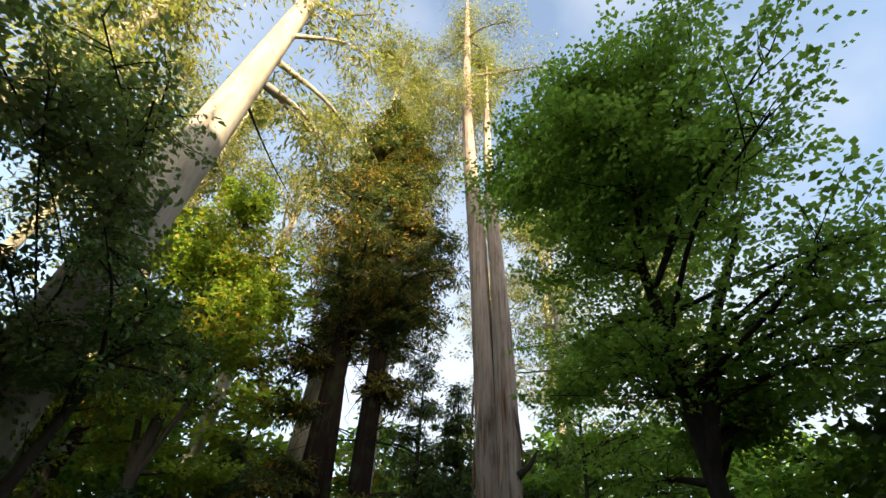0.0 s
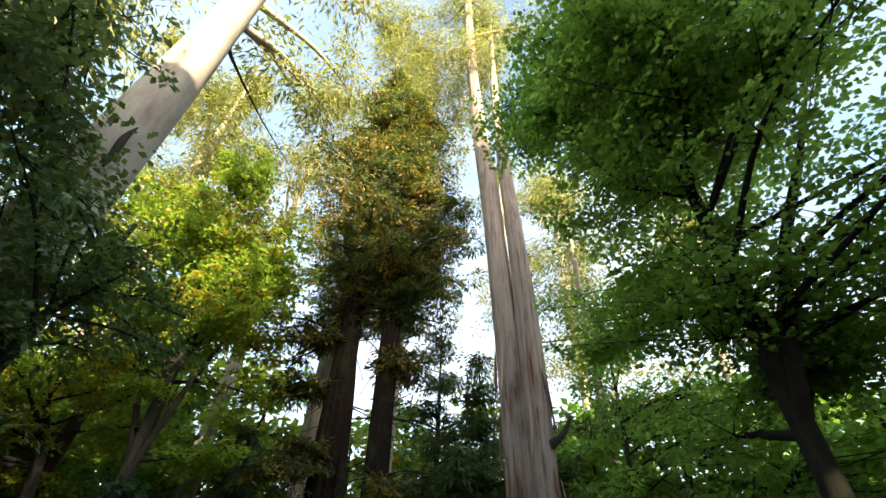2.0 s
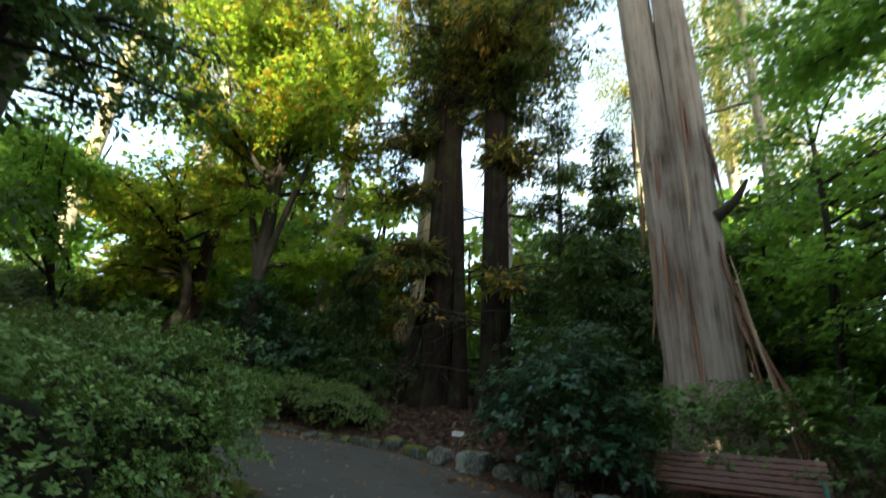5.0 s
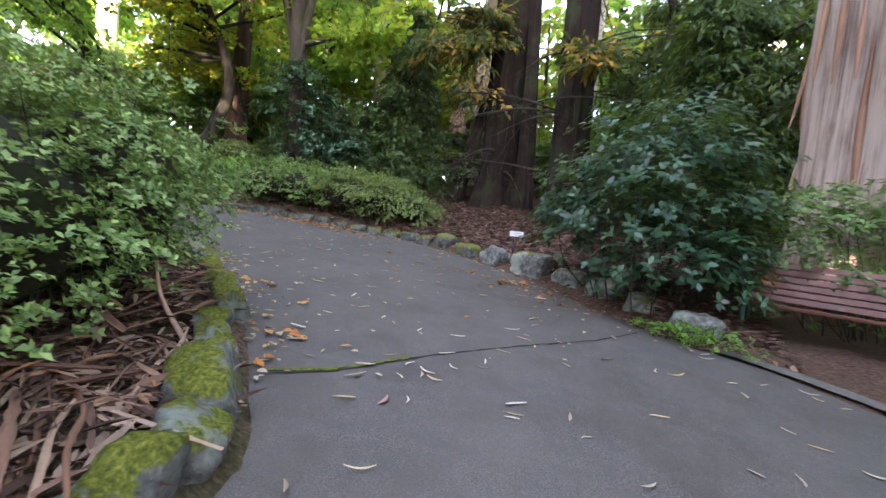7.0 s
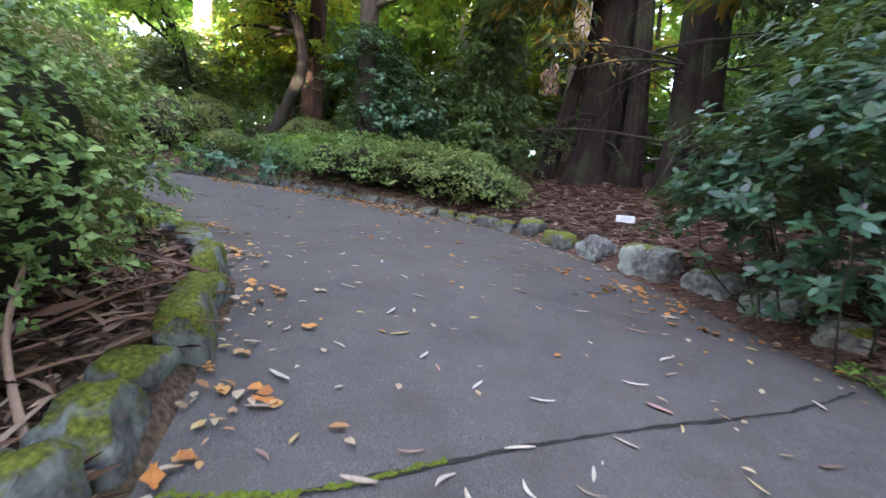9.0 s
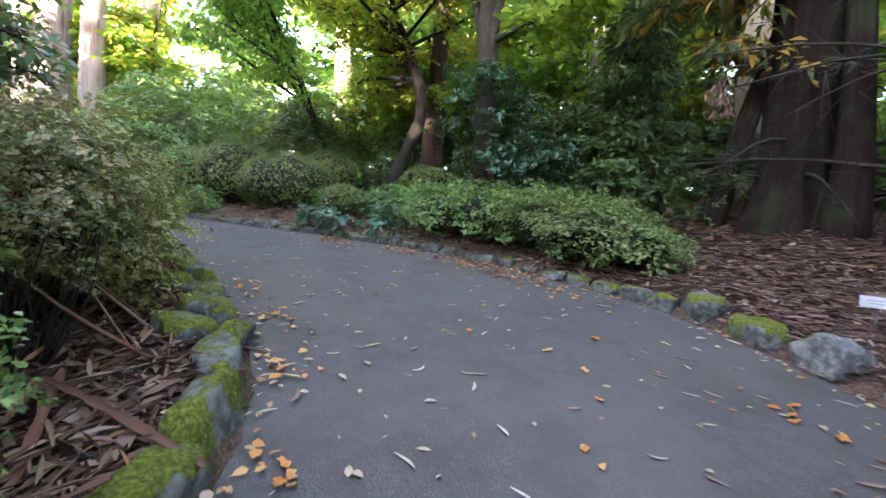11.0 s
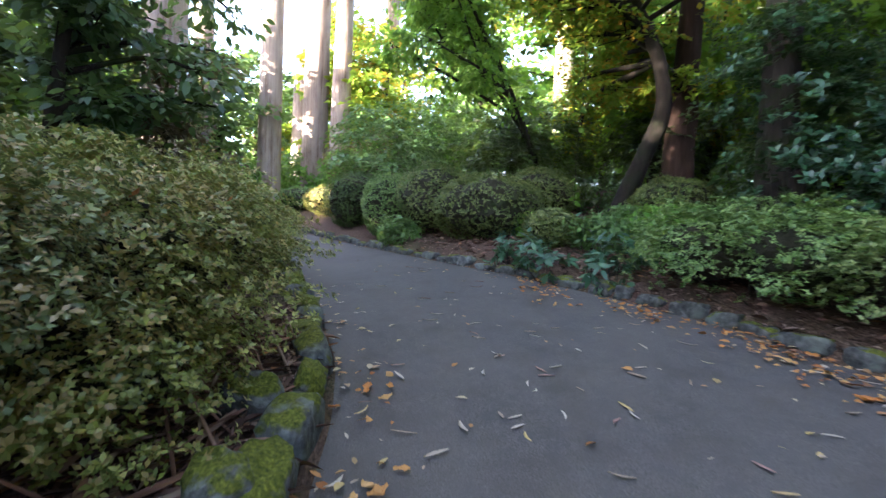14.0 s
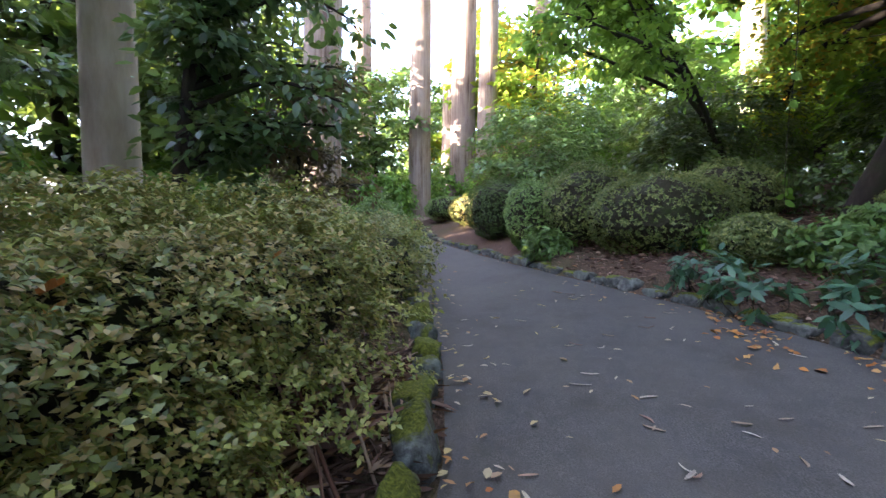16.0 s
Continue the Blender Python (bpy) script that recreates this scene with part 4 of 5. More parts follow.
# dark conifers either side of the redwoods
for x, y, hh, w, sd in [(-8.4, 18.6, 5.0, 1.2, 37), (-0.6, 17.2, 5.2, 1.3, 38), (-9.6, 20.8, 6.0, 1.3, 39), (-1.5, 20.3, 11.5, 2.8, 53), (0.2, 18.4, 9.0, 2.2, 54)]:
    z = land(x, y)
    make_tree("conifer_tree", "small dark conifer with drooping sprays", [(x, y, z - 0.2), (x, y, z + hh * 0.5), (x, y, z + hh)], [0.14, 0.09, 0.02], DARK_BARK, DARK,
              [(x, y, z + hh * s, w * (1.1 - s), w * (1.1 - s), hh * 0.05, int(30 * (1.2 - s)) + 3) for s in np.linspace(0.06, 0.97, 15)], per=40, size=0.22, wide=0.26, spread=0.34, flat=0.4, droop=0.7, limbs=80, seed=sd, limb_from=0.1, group="small dark conifers")

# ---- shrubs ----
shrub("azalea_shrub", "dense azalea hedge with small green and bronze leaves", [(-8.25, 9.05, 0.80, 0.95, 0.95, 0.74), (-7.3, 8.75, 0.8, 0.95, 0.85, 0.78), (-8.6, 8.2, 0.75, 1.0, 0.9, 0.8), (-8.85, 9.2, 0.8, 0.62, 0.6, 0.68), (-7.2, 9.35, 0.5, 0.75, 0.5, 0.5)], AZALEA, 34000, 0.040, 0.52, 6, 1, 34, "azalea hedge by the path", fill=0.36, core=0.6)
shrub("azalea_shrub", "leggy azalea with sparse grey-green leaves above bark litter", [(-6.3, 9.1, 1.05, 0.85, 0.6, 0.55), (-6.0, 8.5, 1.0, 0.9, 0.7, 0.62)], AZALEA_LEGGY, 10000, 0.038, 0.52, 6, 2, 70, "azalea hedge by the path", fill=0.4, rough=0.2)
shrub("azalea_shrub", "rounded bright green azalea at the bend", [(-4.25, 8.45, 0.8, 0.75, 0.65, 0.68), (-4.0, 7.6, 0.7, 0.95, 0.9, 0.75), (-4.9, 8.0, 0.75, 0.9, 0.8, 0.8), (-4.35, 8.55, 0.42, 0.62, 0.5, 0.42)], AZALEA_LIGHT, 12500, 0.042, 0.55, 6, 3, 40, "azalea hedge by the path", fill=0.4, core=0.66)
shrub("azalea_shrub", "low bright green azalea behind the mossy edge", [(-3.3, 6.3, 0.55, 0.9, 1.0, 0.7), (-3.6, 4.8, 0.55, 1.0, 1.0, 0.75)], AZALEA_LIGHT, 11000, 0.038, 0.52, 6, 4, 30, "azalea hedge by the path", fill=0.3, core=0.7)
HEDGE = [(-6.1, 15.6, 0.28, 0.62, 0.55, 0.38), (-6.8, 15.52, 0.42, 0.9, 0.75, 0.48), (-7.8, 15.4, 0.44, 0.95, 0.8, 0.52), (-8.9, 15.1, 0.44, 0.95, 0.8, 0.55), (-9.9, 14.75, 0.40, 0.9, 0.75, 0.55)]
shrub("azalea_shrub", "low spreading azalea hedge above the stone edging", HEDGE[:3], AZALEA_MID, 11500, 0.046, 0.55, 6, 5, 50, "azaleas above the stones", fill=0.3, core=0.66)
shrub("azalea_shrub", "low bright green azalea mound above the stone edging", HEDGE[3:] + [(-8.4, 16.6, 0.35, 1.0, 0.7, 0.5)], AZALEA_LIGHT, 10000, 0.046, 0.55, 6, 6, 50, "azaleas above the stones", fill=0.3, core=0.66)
shrub("azalea_shrub", "yellow-green azalea beyond the hedge, close to the path", [(-12.0, 8.75, 0.5, 0.9, 0.7, 0.62), (-13.6, 8.15, 0.5, 1.0, 0.75, 0.65)], AZALEA, 5200, 0.05, 0.52, 6, 122, 20, "azalea hedge by the path", fill=0.25, core=0.68)
shrub("azalea_shrub", "low green azalea along the far side of the bed", [(-15.6, 7.45, 0.55, 1.1, 0.8, 0.7), (-17.8, 6.75, 0.6, 1.2, 0.85, 0.75)], AZALEA_LIGHT, 4600, 0.055, 0.52, 6, 123, 20, "azalea hedge by the path", fill=0.25, core=0.68)
for i, (x, y, a, c, m, lab) in enumerate([
        (-14.6, 13.05, 1.15, 1.05, CLIPPED, "loose dark azalea mound with drooping twigs"), (-15.9, 12.0, 0.92, 1.22, CLIPPED, "olive clipped azalea dome"), (-16.45, 10.95, 0.72, 1.15, AZALEA_LIGHT, "light green clipped azalea dome"),
        (-18.2, 10.0, 0.85, 1.2, DARK, "dark green rounded shrub beside the path"), (-22.0, 8.9, 0.9, 0.85, AZALEA, "low pale azalea dome far along the path"), (-25.5, 7.4, 1.2, 0.8, AZALEA_LIGHT, "far azalea dome beside the path"),
        (-12.9, 13.9, 0.5, 0.5, CLIPPED, "small dark azalea mound"), (-15.8, 14.6, 0.9, 0.95, CLIPPED, "mossy green clipped dome on the bank"), (-12.9, 16.4, 0.85, 0.7, CLIPPED, "mossy green clipped dome by the curved trunk")]):
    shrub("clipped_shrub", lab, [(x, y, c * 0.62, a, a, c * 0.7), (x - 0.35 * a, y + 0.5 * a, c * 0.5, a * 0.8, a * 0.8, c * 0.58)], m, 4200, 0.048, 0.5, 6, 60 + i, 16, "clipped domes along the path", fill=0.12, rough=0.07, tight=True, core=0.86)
for i, (x, y, a, h, m) in enumerate([(-20.6, 10.9, 1.9, 3.4, RHODO), (-22.5, 12.5, 2.2, 3.8, RHODO), (-18.8, 14.6, 1.3, 2.6, DARK), (-20.0, 16.0, 2.0, 3.0, DARK), (-16.8, 18.5, 1.6, 2.6, DARK), (-12.6, 19.5, 1.8, 2.6, DARK), (-9.4, 18.6, 1.3, 2.4, DARK), (-24.5, 10.5, 1.9, 3.0, MAROON), (-24.0, 17.5, 2.2, 4.0, RHODO)]):
    shrub("rhododendron_shrub", {RHODO: "tall leafy rhododendron", DARK: "dark evergreen shrub in the shade", MAROON: "dusky maroon-leaved shrub beside the far path"}[m] + " on the bank",
          [(x, y, h * 0.6, a, a * 0.9, h * 0.42), (x + a * 0.5, y - 0.3, h * 0.42, a * 0.75, a * 0.75, h * 0.34), (x - a * 0.5, y + 0.4, h * 0.45, a * 0.8, a * 0.8, h * 0.36)], m, 2400, 0.17, 0.4, 6, 80 + i, 24, "shrubs on the bank", fill=0.3, rough=0.2, droop=0.25)
shrub("holly_shrub", "dark glossy evergreen climbing round the maple trunk", [(-10.3, 16.5, 1.6, 0.9, 0.9, 1.5), (-10.7, 16.3, 2.6, 0.8, 0.7, 1.1), (-9.5, 16.9, 1.0, 0.9, 0.8, 0.9)], CAMELLIA, 2400, 0.12, 0.5, 6, 95, 20, fill=0.35, rough=0.2)
shrub("camellia_shrub", "large dark glossy camellia between the stones and the bench", [(-1.0, 13.15, 1.35, 1.0, 0.9, 1.05), (-1.5, 13.4, 0.9, 0.95, 0.8, 0.85), (-0.5, 13.35, 0.9, 0.65, 0.6, 0.85), (-0.8, 12.85, 0.55, 0.85, 0.5, 0.5)], CAMELLIA, 4000, 0.108, 0.46, 6, 96, 34, six=True, fill=0.3, rough=0.2, droop=0.3)
shrub("evergreen_shrub", "mixed leafy shrub behind the bench", [(1.0, 14.3, 1.0, 1.1, 0.7, 0.9), (2.6, 14.0, 1.1, 1.2, 0.8, 1.1)], RHODO, 2400, 0.10, 0.35, 6, 97, 30, fill=0.3, rough=0.2, droop=0.3)
shrub("evergreen_shrub", "fresh green leafy shrub under the spreading maple", [(5.4, 13.2, 1.5, 1.5, 1.2, 1.5), (7.2, 12.2, 1.7, 1.6, 1.4, 1.7), (6.4, 11.2, 1.0, 1.2, 1.0, 1.0)], MAPLE, 2600, 0.11, 0.5, 6, 121, 30, fill=0.3, rough=0.25, droop=0.3)
shrub("evergreen_shrub", "dark shrub at the foot of the redwoods", [(-7.9, 17.6, 0.5, 1.2, 0.8, 0.6), (-8.6, 18.2, 0.9, 0.9, 0.8, 0.9), (-7.3, 18.9, 0.8, 1.0, 0.8, 0.9)], DARK, 1600, 0.09, 0.35, 6, 98, 20, fill=0.3, rough=0.2)
shrub("ground_cover", "low bright green creeper over the edging stones", [(-0.75, 12.25, 0.02, 0.35, 0.2, 0.16), (-0.25, 12.1, 0.02, 0.4, 0.2, 0.16)], HERB, 420, 0.05, 0.6, 5, 99, 4, fill=0.2, category="ground cover")
for i, (x, y, a) in enumerate([(-12.3, 13.15, 0.42), (-11.55, 13.35, 0.36), (-13.1, 14.5, 0.4), (-11.2, 14.3, 0.45), (-14.1, 13.3, 0.28), (-10.7, 13.85, 0.36)]):
    shrub("hellebore_plant", "blue-green hellebore with large fingered leaves by the stones", [(x, y, 0.16, a, a, 0.24)], HELLEBORE, 34, 0.165, 0.36, 7, 110 + i, 12, "hellebores by the stones", fill=0.2, tight=True, six=True, droop=0.45, category="perennial")
shrub("hellebore_plant", "strappy green clump at the path's edge", [(-15.55, 11.15, 0.15, 0.55, 0.4, 0.28)], RHODO, 220, 0.18, 0.2, 6, 118, 10, "hellebores by the stones", fill=0.2, tight=True, droop=0.5, category="perennial")

for i, (x, y, a, h, m) in enumerate([(-13.7, 14.0, 0.5, 0.42, HERB), (-12.3, 14.6, 0.55, 0.5, RHODO), (-11.7, 15.4, 0.6, 0.55, HERB), (-13.2, 15.7, 0.5, 0.5, RHODO), (-15.3, 16.2, 0.8, 0.8, DARK), (-17.2, 15.6, 0.9, 1.0, DARK), (-12.0, 17.4, 0.9, 1.1, DARK)]):
    shrub("bank_plant", {HERB: "low fresh green leafy plant", RHODO: "low mid-green leafy plant", DARK: "low dark green leafy plant"}[m] + " on the shaded bank",
          [(x, y, h * 0.45, a, a * 0.9, h * 0.6), (x + a * 0.6, y + 0.2, h * 0.35, a * 0.7, a * 0.7, h * 0.5)], m, 420, 0.13, 0.42, 5, 170 + i, 10, "plants on the bank", fill=0.25, rough=0.25, droop=0.35, tight=True, category="plant")

first_thicket = None
for i, (x, y, s) in enumerate([(-6.8, 26.5, 1.0), (-3.6, 25.5, 1.0), (-0.4, 25.0, 1.0), (-10.5, 27.5, 1.1), (-14.5, 27, 1.1), (-19, 25, 1.1), (-23.5, 20.5, 1.1), (-27.5, 13.5, 1.1), (-29, 9.5, 0.9), (3.5, 23.5, 1.0), (7, 22.5, 1.0), (10, 17.5, 1.0), (-26.5, 17, 1.1), (-17.5, 23, 0.8), (-32, 6, 1.0), (-21, 1.8, 0.9), (-15.5, 3.2, 0.8), (-11.8, 0.5, 1.0), (-25.5, 3.6, 0.8), (-5.2, 23.4, 0.7), (-7.6, 23.6, 0.6), (-26.8, 2.6, 0.9), (-29.5, 1.2, 1.0), (-27.0, 10.0, 0.7)]):
    if first_thicket is None:
        first_thicket = shrub("thicket_shrub", "bright green leafy thicket shrub among the trees", [(x, y, 1.2, 1.9, 1.7, 1.5), (x + 1.2, y + 0.3, 0.9, 1.4, 1.3, 1.2), (x - 1.2, y - 0.2, 1.6, 1.3, 1.2, 1.5)], HERB, 1000, 0.30, 0.5, 5, 140, 14, "thicket shrubs", fill=0.3, rough=0.2, droop=0.3, tight=True)
    else:
        o = copy_thing(first_thicket, Matrix.Translation((x, y, land(x, y))) @ Matrix.Rotation(i * 1.3, 4, "Z"))
        o.scale = (s, s, s)

# ---- woodland that closes the place, and unseen trees that block the sun ----


def woodland():
    """Understorey and trees further off: a few kinds, copied, some added unseen to block the sun."""
    rng = np.random.default_rng(77)
    kinds = []
    for i, (leaf, lab) in enumerate([(MAPLE, "leafy green understorey maple tree"), (DARK, "dark evergreen tree in the woodland"), (MAPLE_GOLD, "yellow-green tree behind the garden"), (RHODO, "mid-green tree in the woodland")]):
        kinds.append(make_tree("understorey_tree", lab, [(60, -60 + 8 * i, 0), (60.1, -60 + 8 * i, 3), (60.3, -60 + 8 * i, 6), (60, -59.6 + 8 * i, 10)], [0.22, 0.16, 0.11, 0.03], DARK_BARK, leaf,
                               [(60, -60 + 8 * i, 7.5, 2.6, 2.6, 2.6, 130), (61, -60.5 + 8 * i, 4.2, 2.4, 2.2, 1.8, 90), (59, -59 + 8 * i, 2.0, 2.0, 2.0, 1.6, 70)], per=11, size=0.43, wide=0.6, spread=0.5, flat=0.5, droop=0.35, limbs=18, seed=130 + i, far=True, group="understorey trees"))
    spots = [(6.6, 18.0, 0.7, 3), (9.5, 17.0, 0.9, 0), (6.0, 20.5, 0.8, 3), (1.5, 21.5, 0.65, 1), (11, 12, 0.8, 0), (12.5, 7, 0.9, 3), (11.5, 2.5, 0.9, 0), (-1.0, 25, 0.7, 2), (-6.5, 27, 0.8, 2), (-11.5, 25, 0.9, 2), (-15.8, 23.5, 0.85, 2),
             (-19.5, 22, 0.9, 3), (-24, 22.5, 1.0, 2), (-28.5, 15.5, 1.0, 3), (-31, 11, 0.9, 2), (-34, 8.5, 1.0, 2), (-28.5, 3.0, 0.75, 3), (-25.5, 1.2, 0.7, 1), (-21.5, 0.0, 0.75, 0), (-16.5, 1.5, 0.8, 1), (-12.0, -2.5, 0.9, 0),
             (-8.5, 1.0, 0.85, 1), (-6.5, -4.0, 0.95, 1), (-16.8, 26.5, 0.9, 1), (-2.5, 29, 0.9, 3), (4.0, 26, 0.9, 1), (-38, 2, 1.0, 3), (-22.5, 25.5, 1.0, 0), (-17.5, 20.5, 0.6, 2), (-8.7, 23.0, 0.6, 1), (-9.2, 21.5, 0.42, 2),
             (-13.5, 29, 1.3, 2), (-19.5, 28.5, 1.3, 0), (-26, 28, 1.4, 2), (-31, 22, 1.3, 0), (-36, 16, 1.3, 2), (-5, 33, 1.3, 0), (1.5, 31, 1.2, 2), (7.5, 28, 1.2, 0), (12, 20, 1.0, 0), (-21.5, 19.2, 0.7, 2), (-14.2, 21.5, 0.8, 0), (-17.2, 18.6, 0.7, 0), (-42, 7, 1.4, 2), (-30, -3, 1.2, 1), (-23, -4.5, 1.2, 3), (2.6, 18.5, 0.5, 1), (-0.8, 21.0, 0.5, 1), (9.8, 13.2, 0.8, 0), (10.2, 9.3, 0.8, 3), (-14.5, 0.5, 0.9, 3), (-18.5, -1.5, 1.0, 1), (4.4, 19.4, 0.7, 0),
             # from here to (11.8, -8.0): unseen trees, added to block the low sun
             (10, -9, 1.0, 1), (14.5, -5, 1.0, 1), (6, -12, 1.0, 0), (1.5, -12, 1.0, 1), (18, -1, 0.9, 0), (21, -14, 1.1, 1),
             (-2.6, -6.5, 1.15, 1), (0.8, -8.5, 1.2, 1), (4.4, -7.0, 1.0, 1), (8.2, -6.0, 1.0, 1), (-0.8, -11.0, 1.3, 3), (3.6, -10.5, 1.1, 3), (11.8, -8.0, 1.0, 3), (-46, 3, 0.9, 3), (-44, -3, 1.0, 3), (-49, 8.5, 1.0, 0), (-40, -7, 1.2, 2), (-53, 1, 1.0, 3), (-52, 13, 1.4, 2)]
    used = set()
    for x, y, s, k in spots:
        m = Matrix.Translation((x, y, land(x, y) - 0.1)) @ Matrix.Rotation(rng.uniform(0, 6.28), 4, "Z")
        if k in used:
            o = copy_thing(kinds[k], m)
        else:
            o = kinds[k]
            o.matrix_basis = m
            used.add(k)
        o.scale = (s * 1.1, s * 1.1, s)
    # unseen tall trees added behind the walker, to keep low sun off the path
    first = make_tree("sun_block_tree", "unseen tall dark tree behind the path, added to block the sun", [(0, -70, 0), (0.2, -70, 9), (0, -70, 18), (0.3, -70, 30)], [0.6, 0.45, 0.3, 0.05], DARK_BARK, DARK,
                      [(0, -70, 25, 3.6, 3.6, 5.5, 230), (0.5, -70, 17, 4.6, 4.6, 4.5, 260), (-0.4, -70, 8.5, 4.2, 4.2, 4.5, 200)], per=11, size=0.92, wide=0.6, spread=0.7, flat=0.5, limbs=24, seed=150, far=True, group="tall trees behind")
    for i, (x, y, s) in enumerate([(2, -20, 0.65), (8, -18, 0.7), (14, -15, 1.0), (20, -10, 1.0), (11, -25, 0.8), (4, -28, 0.8), (17, -22, 1.1), (25, -17, 1.15), (-6, -26, 0.7), (21, -23, 1.25), (28, -26, 1.3), (16, -31, 0.8), (4.5, -15.0, 0.7), (9.1, -12.1, 0.8), (12.4, -18.3, 0.75)]):
        m = Matrix.Translation((x, y, land(x, y) - 0.1)) @ Matrix.Rotation(i * 1.9, 4, "Z")
        o = first if i == 0 else copy_thing(first, m)
        o.matrix_basis = m
        o.scale = (s, s, s)


woodland()


# ---- stones along the path ----


def stone_mesh(seed, rough=0.26):
    rng = np.random.default_rng(seed)
    bm = bmesh.new()
    bmesh.ops.create_icosphere(bm, subdivisions=3, radius=0.5)
    off = Vector(rng.uniform(-50, 50, 3))
    for v in bm.verts:
        d = v.co.normalized()
        k = 1 + rough * 1.6 * noise.noise(d * 1.3 + off) + rough * 0.7 * noise.noise(d * 3.1 + off) + rough * 0.2 * noise.noise(d * 8 + off)
        q = d * 0.5 * k
        # broken faces: flatten towards a rounded block
        for a in range(3):
            q[a] = math.copysign(min(abs(q[a]), 0.37 + 0.07 * noise.noise(d * 2.5 + off)), q[a])
        v.co = q
    for f in bm.faces:
        f.smooth = True
    me = bpy.data.meshes.new("edging_stone")
    bm.to_mesh(me)
    bm.free()
    return me


STONES = [stone_mesh(s) for s in range(9)]


def stone(x, y, yaw, l, w, h, mat, k, label, group, tilt=0.0, sink=0.32, name="edging_stone"):
    me = STONES[k % 9].copy()
    me.materials.append(mat)
    ob = new(name, me)
    z = float(plane(x, y)) + h * (0.5 - sink) * 0.85
    ob.matrix_basis = pose(x, y, z, tilt, tilt * 0.5, yaw) @ Matrix.Diagonal((l * 1.2, w * 1.2, h * 1.2, 1))
    tagged(ob, label, "stone", group)


def edge_stones():
    rng = np.random.default_rng(9)
    # mossy stones on the bed's side, set end to end from the bend onwards
    s = np.concatenate([[0], np.cumsum(np.hypot(*np.diff(LEFT, axis=0).T))])
    def along(d, c):
        return np.interp(d, s, c[:, 0]), np.interp(d, s, c[:, 1])
    start = s[np.argmin(np.hypot(LEFT[:, 0] + 1.95, LEFT[:, 1] - 6.2))]
    d, i = start, 0
    while d < start + 13.5:
        l = float(rng.uniform(0.36, 0.74))
        (x0, y0), (x1, y1) = along(d, LEFT), along(d + l, LEFT)
        yaw = math.degrees(math.atan2(y1 - y0, x1 - x0))
        nx, ny = -(y1 - y0) / l, (x1 - x0) / l
        out = 0.15 + rng.uniform(-0.04, 0.09)
        h = rng.uniform(0.30, 0.50)
        stone((x0 + x1) / 2 + nx * out, (y0 + y1) / 2 + ny * out, yaw + rng.uniform(-16, 16), l * 1.02, rng.uniform(0.22, 0.36), h, STONE_MOSSY, i, "moss-covered grey edging stone beside bark litter", "mossy edging stones", rng.uniform(-24, 24))
        d += l * 0.97
        i += 1
    for x, y, l in [(-6.2, 9.9, 0.45), (-6.75, 10.05, 0.4), (-7.6, 9.95, 0.42)]:
        stone(x, y, rng.uniform(0, 180), l, l * 0.8, 0.4, STONE_MOSSY, i, "blue-grey stone with moss set behind the edging", "mossy edging stones", 14, 0.1)
        i += 1
    # grey stones on the other side, larger by the label
    for x, y, yaw, l, w, h in [(-2.76, 14.04, -32, 0.9, 0.46, 0.58), (-3.55, 14.4, -30, 0.54, 0.42, 0.48), (-2.02, 13.66, -34, 0.6, 0.42, 0.5), (-1.48, 13.28, -28, 0.52, 0.4, 0.54), (-1.0, 12.86, -18, 0.44, 0.34, 0.44), (-0.4, 12.58, -12, 0.6, 0.38, 0.44)]:
        stone(x, y, yaw, l, w, h, STONE_BOULDER, i, "rounded grey boulder with pale green lichen", "boulders by the label", rng.uniform(-6, 6), 0.22)
        i += 1
    stone(-4.16, 14.66, -30, 0.6, 0.42, 0.36, STONE_MOSSY, i, "flattish mossy stone beside the boulders", "boulders by the label", 4, 0.25)
    stone(-4.82, 14.92, -35, 0.55, 0.40, 0.42, STONE_LICHEN, i + 1, "angular grey stone beside the mulch", "boulders by the label", 12, 0.2)
    s = np.concatenate([[0], np.cumsum(np.hypot(*np.diff(RIGHT, axis=0).T))])
    start = s[np.argmin(np.hypot(RIGHT[:, 0] + 5.1, RIGHT[:, 1] - 14.62))]
    d = start
    while d < start + 24:
        l = float(rng.uniform(0.24, 0.55))
        x, y = np.interp(d + l / 2, s, RIGHT[:, 0]), np.interp(d + l / 2, s, RIGHT[:, 1])
        x2, y2 = np.interp(d + l, s, RIGHT[:, 0]), np.interp(d + l, s, RIGHT[:, 1])
        yaw = math.degrees(math.atan2(y2 - y, x2 - x))
        a = math.radians(yaw)
        x, y = x + math.sin(a) * 0.12, y - math.cos(a) * 0.12
        stone(x, y, yaw + rng.uniform(-14, 14), l, rng.uniform(0.2, 0.32), rng.uniform(0.14, 0.29), STONE_LICHEN if rng.random() < 0.86 else STONE_MOSSY, i, "small weathered stone in the low edging", "low stone edging", rng.uniform(-10, 10), 0.25)
        d += l * rng.uniform(0.8, 1.25)
        i += 1


edge_stones()

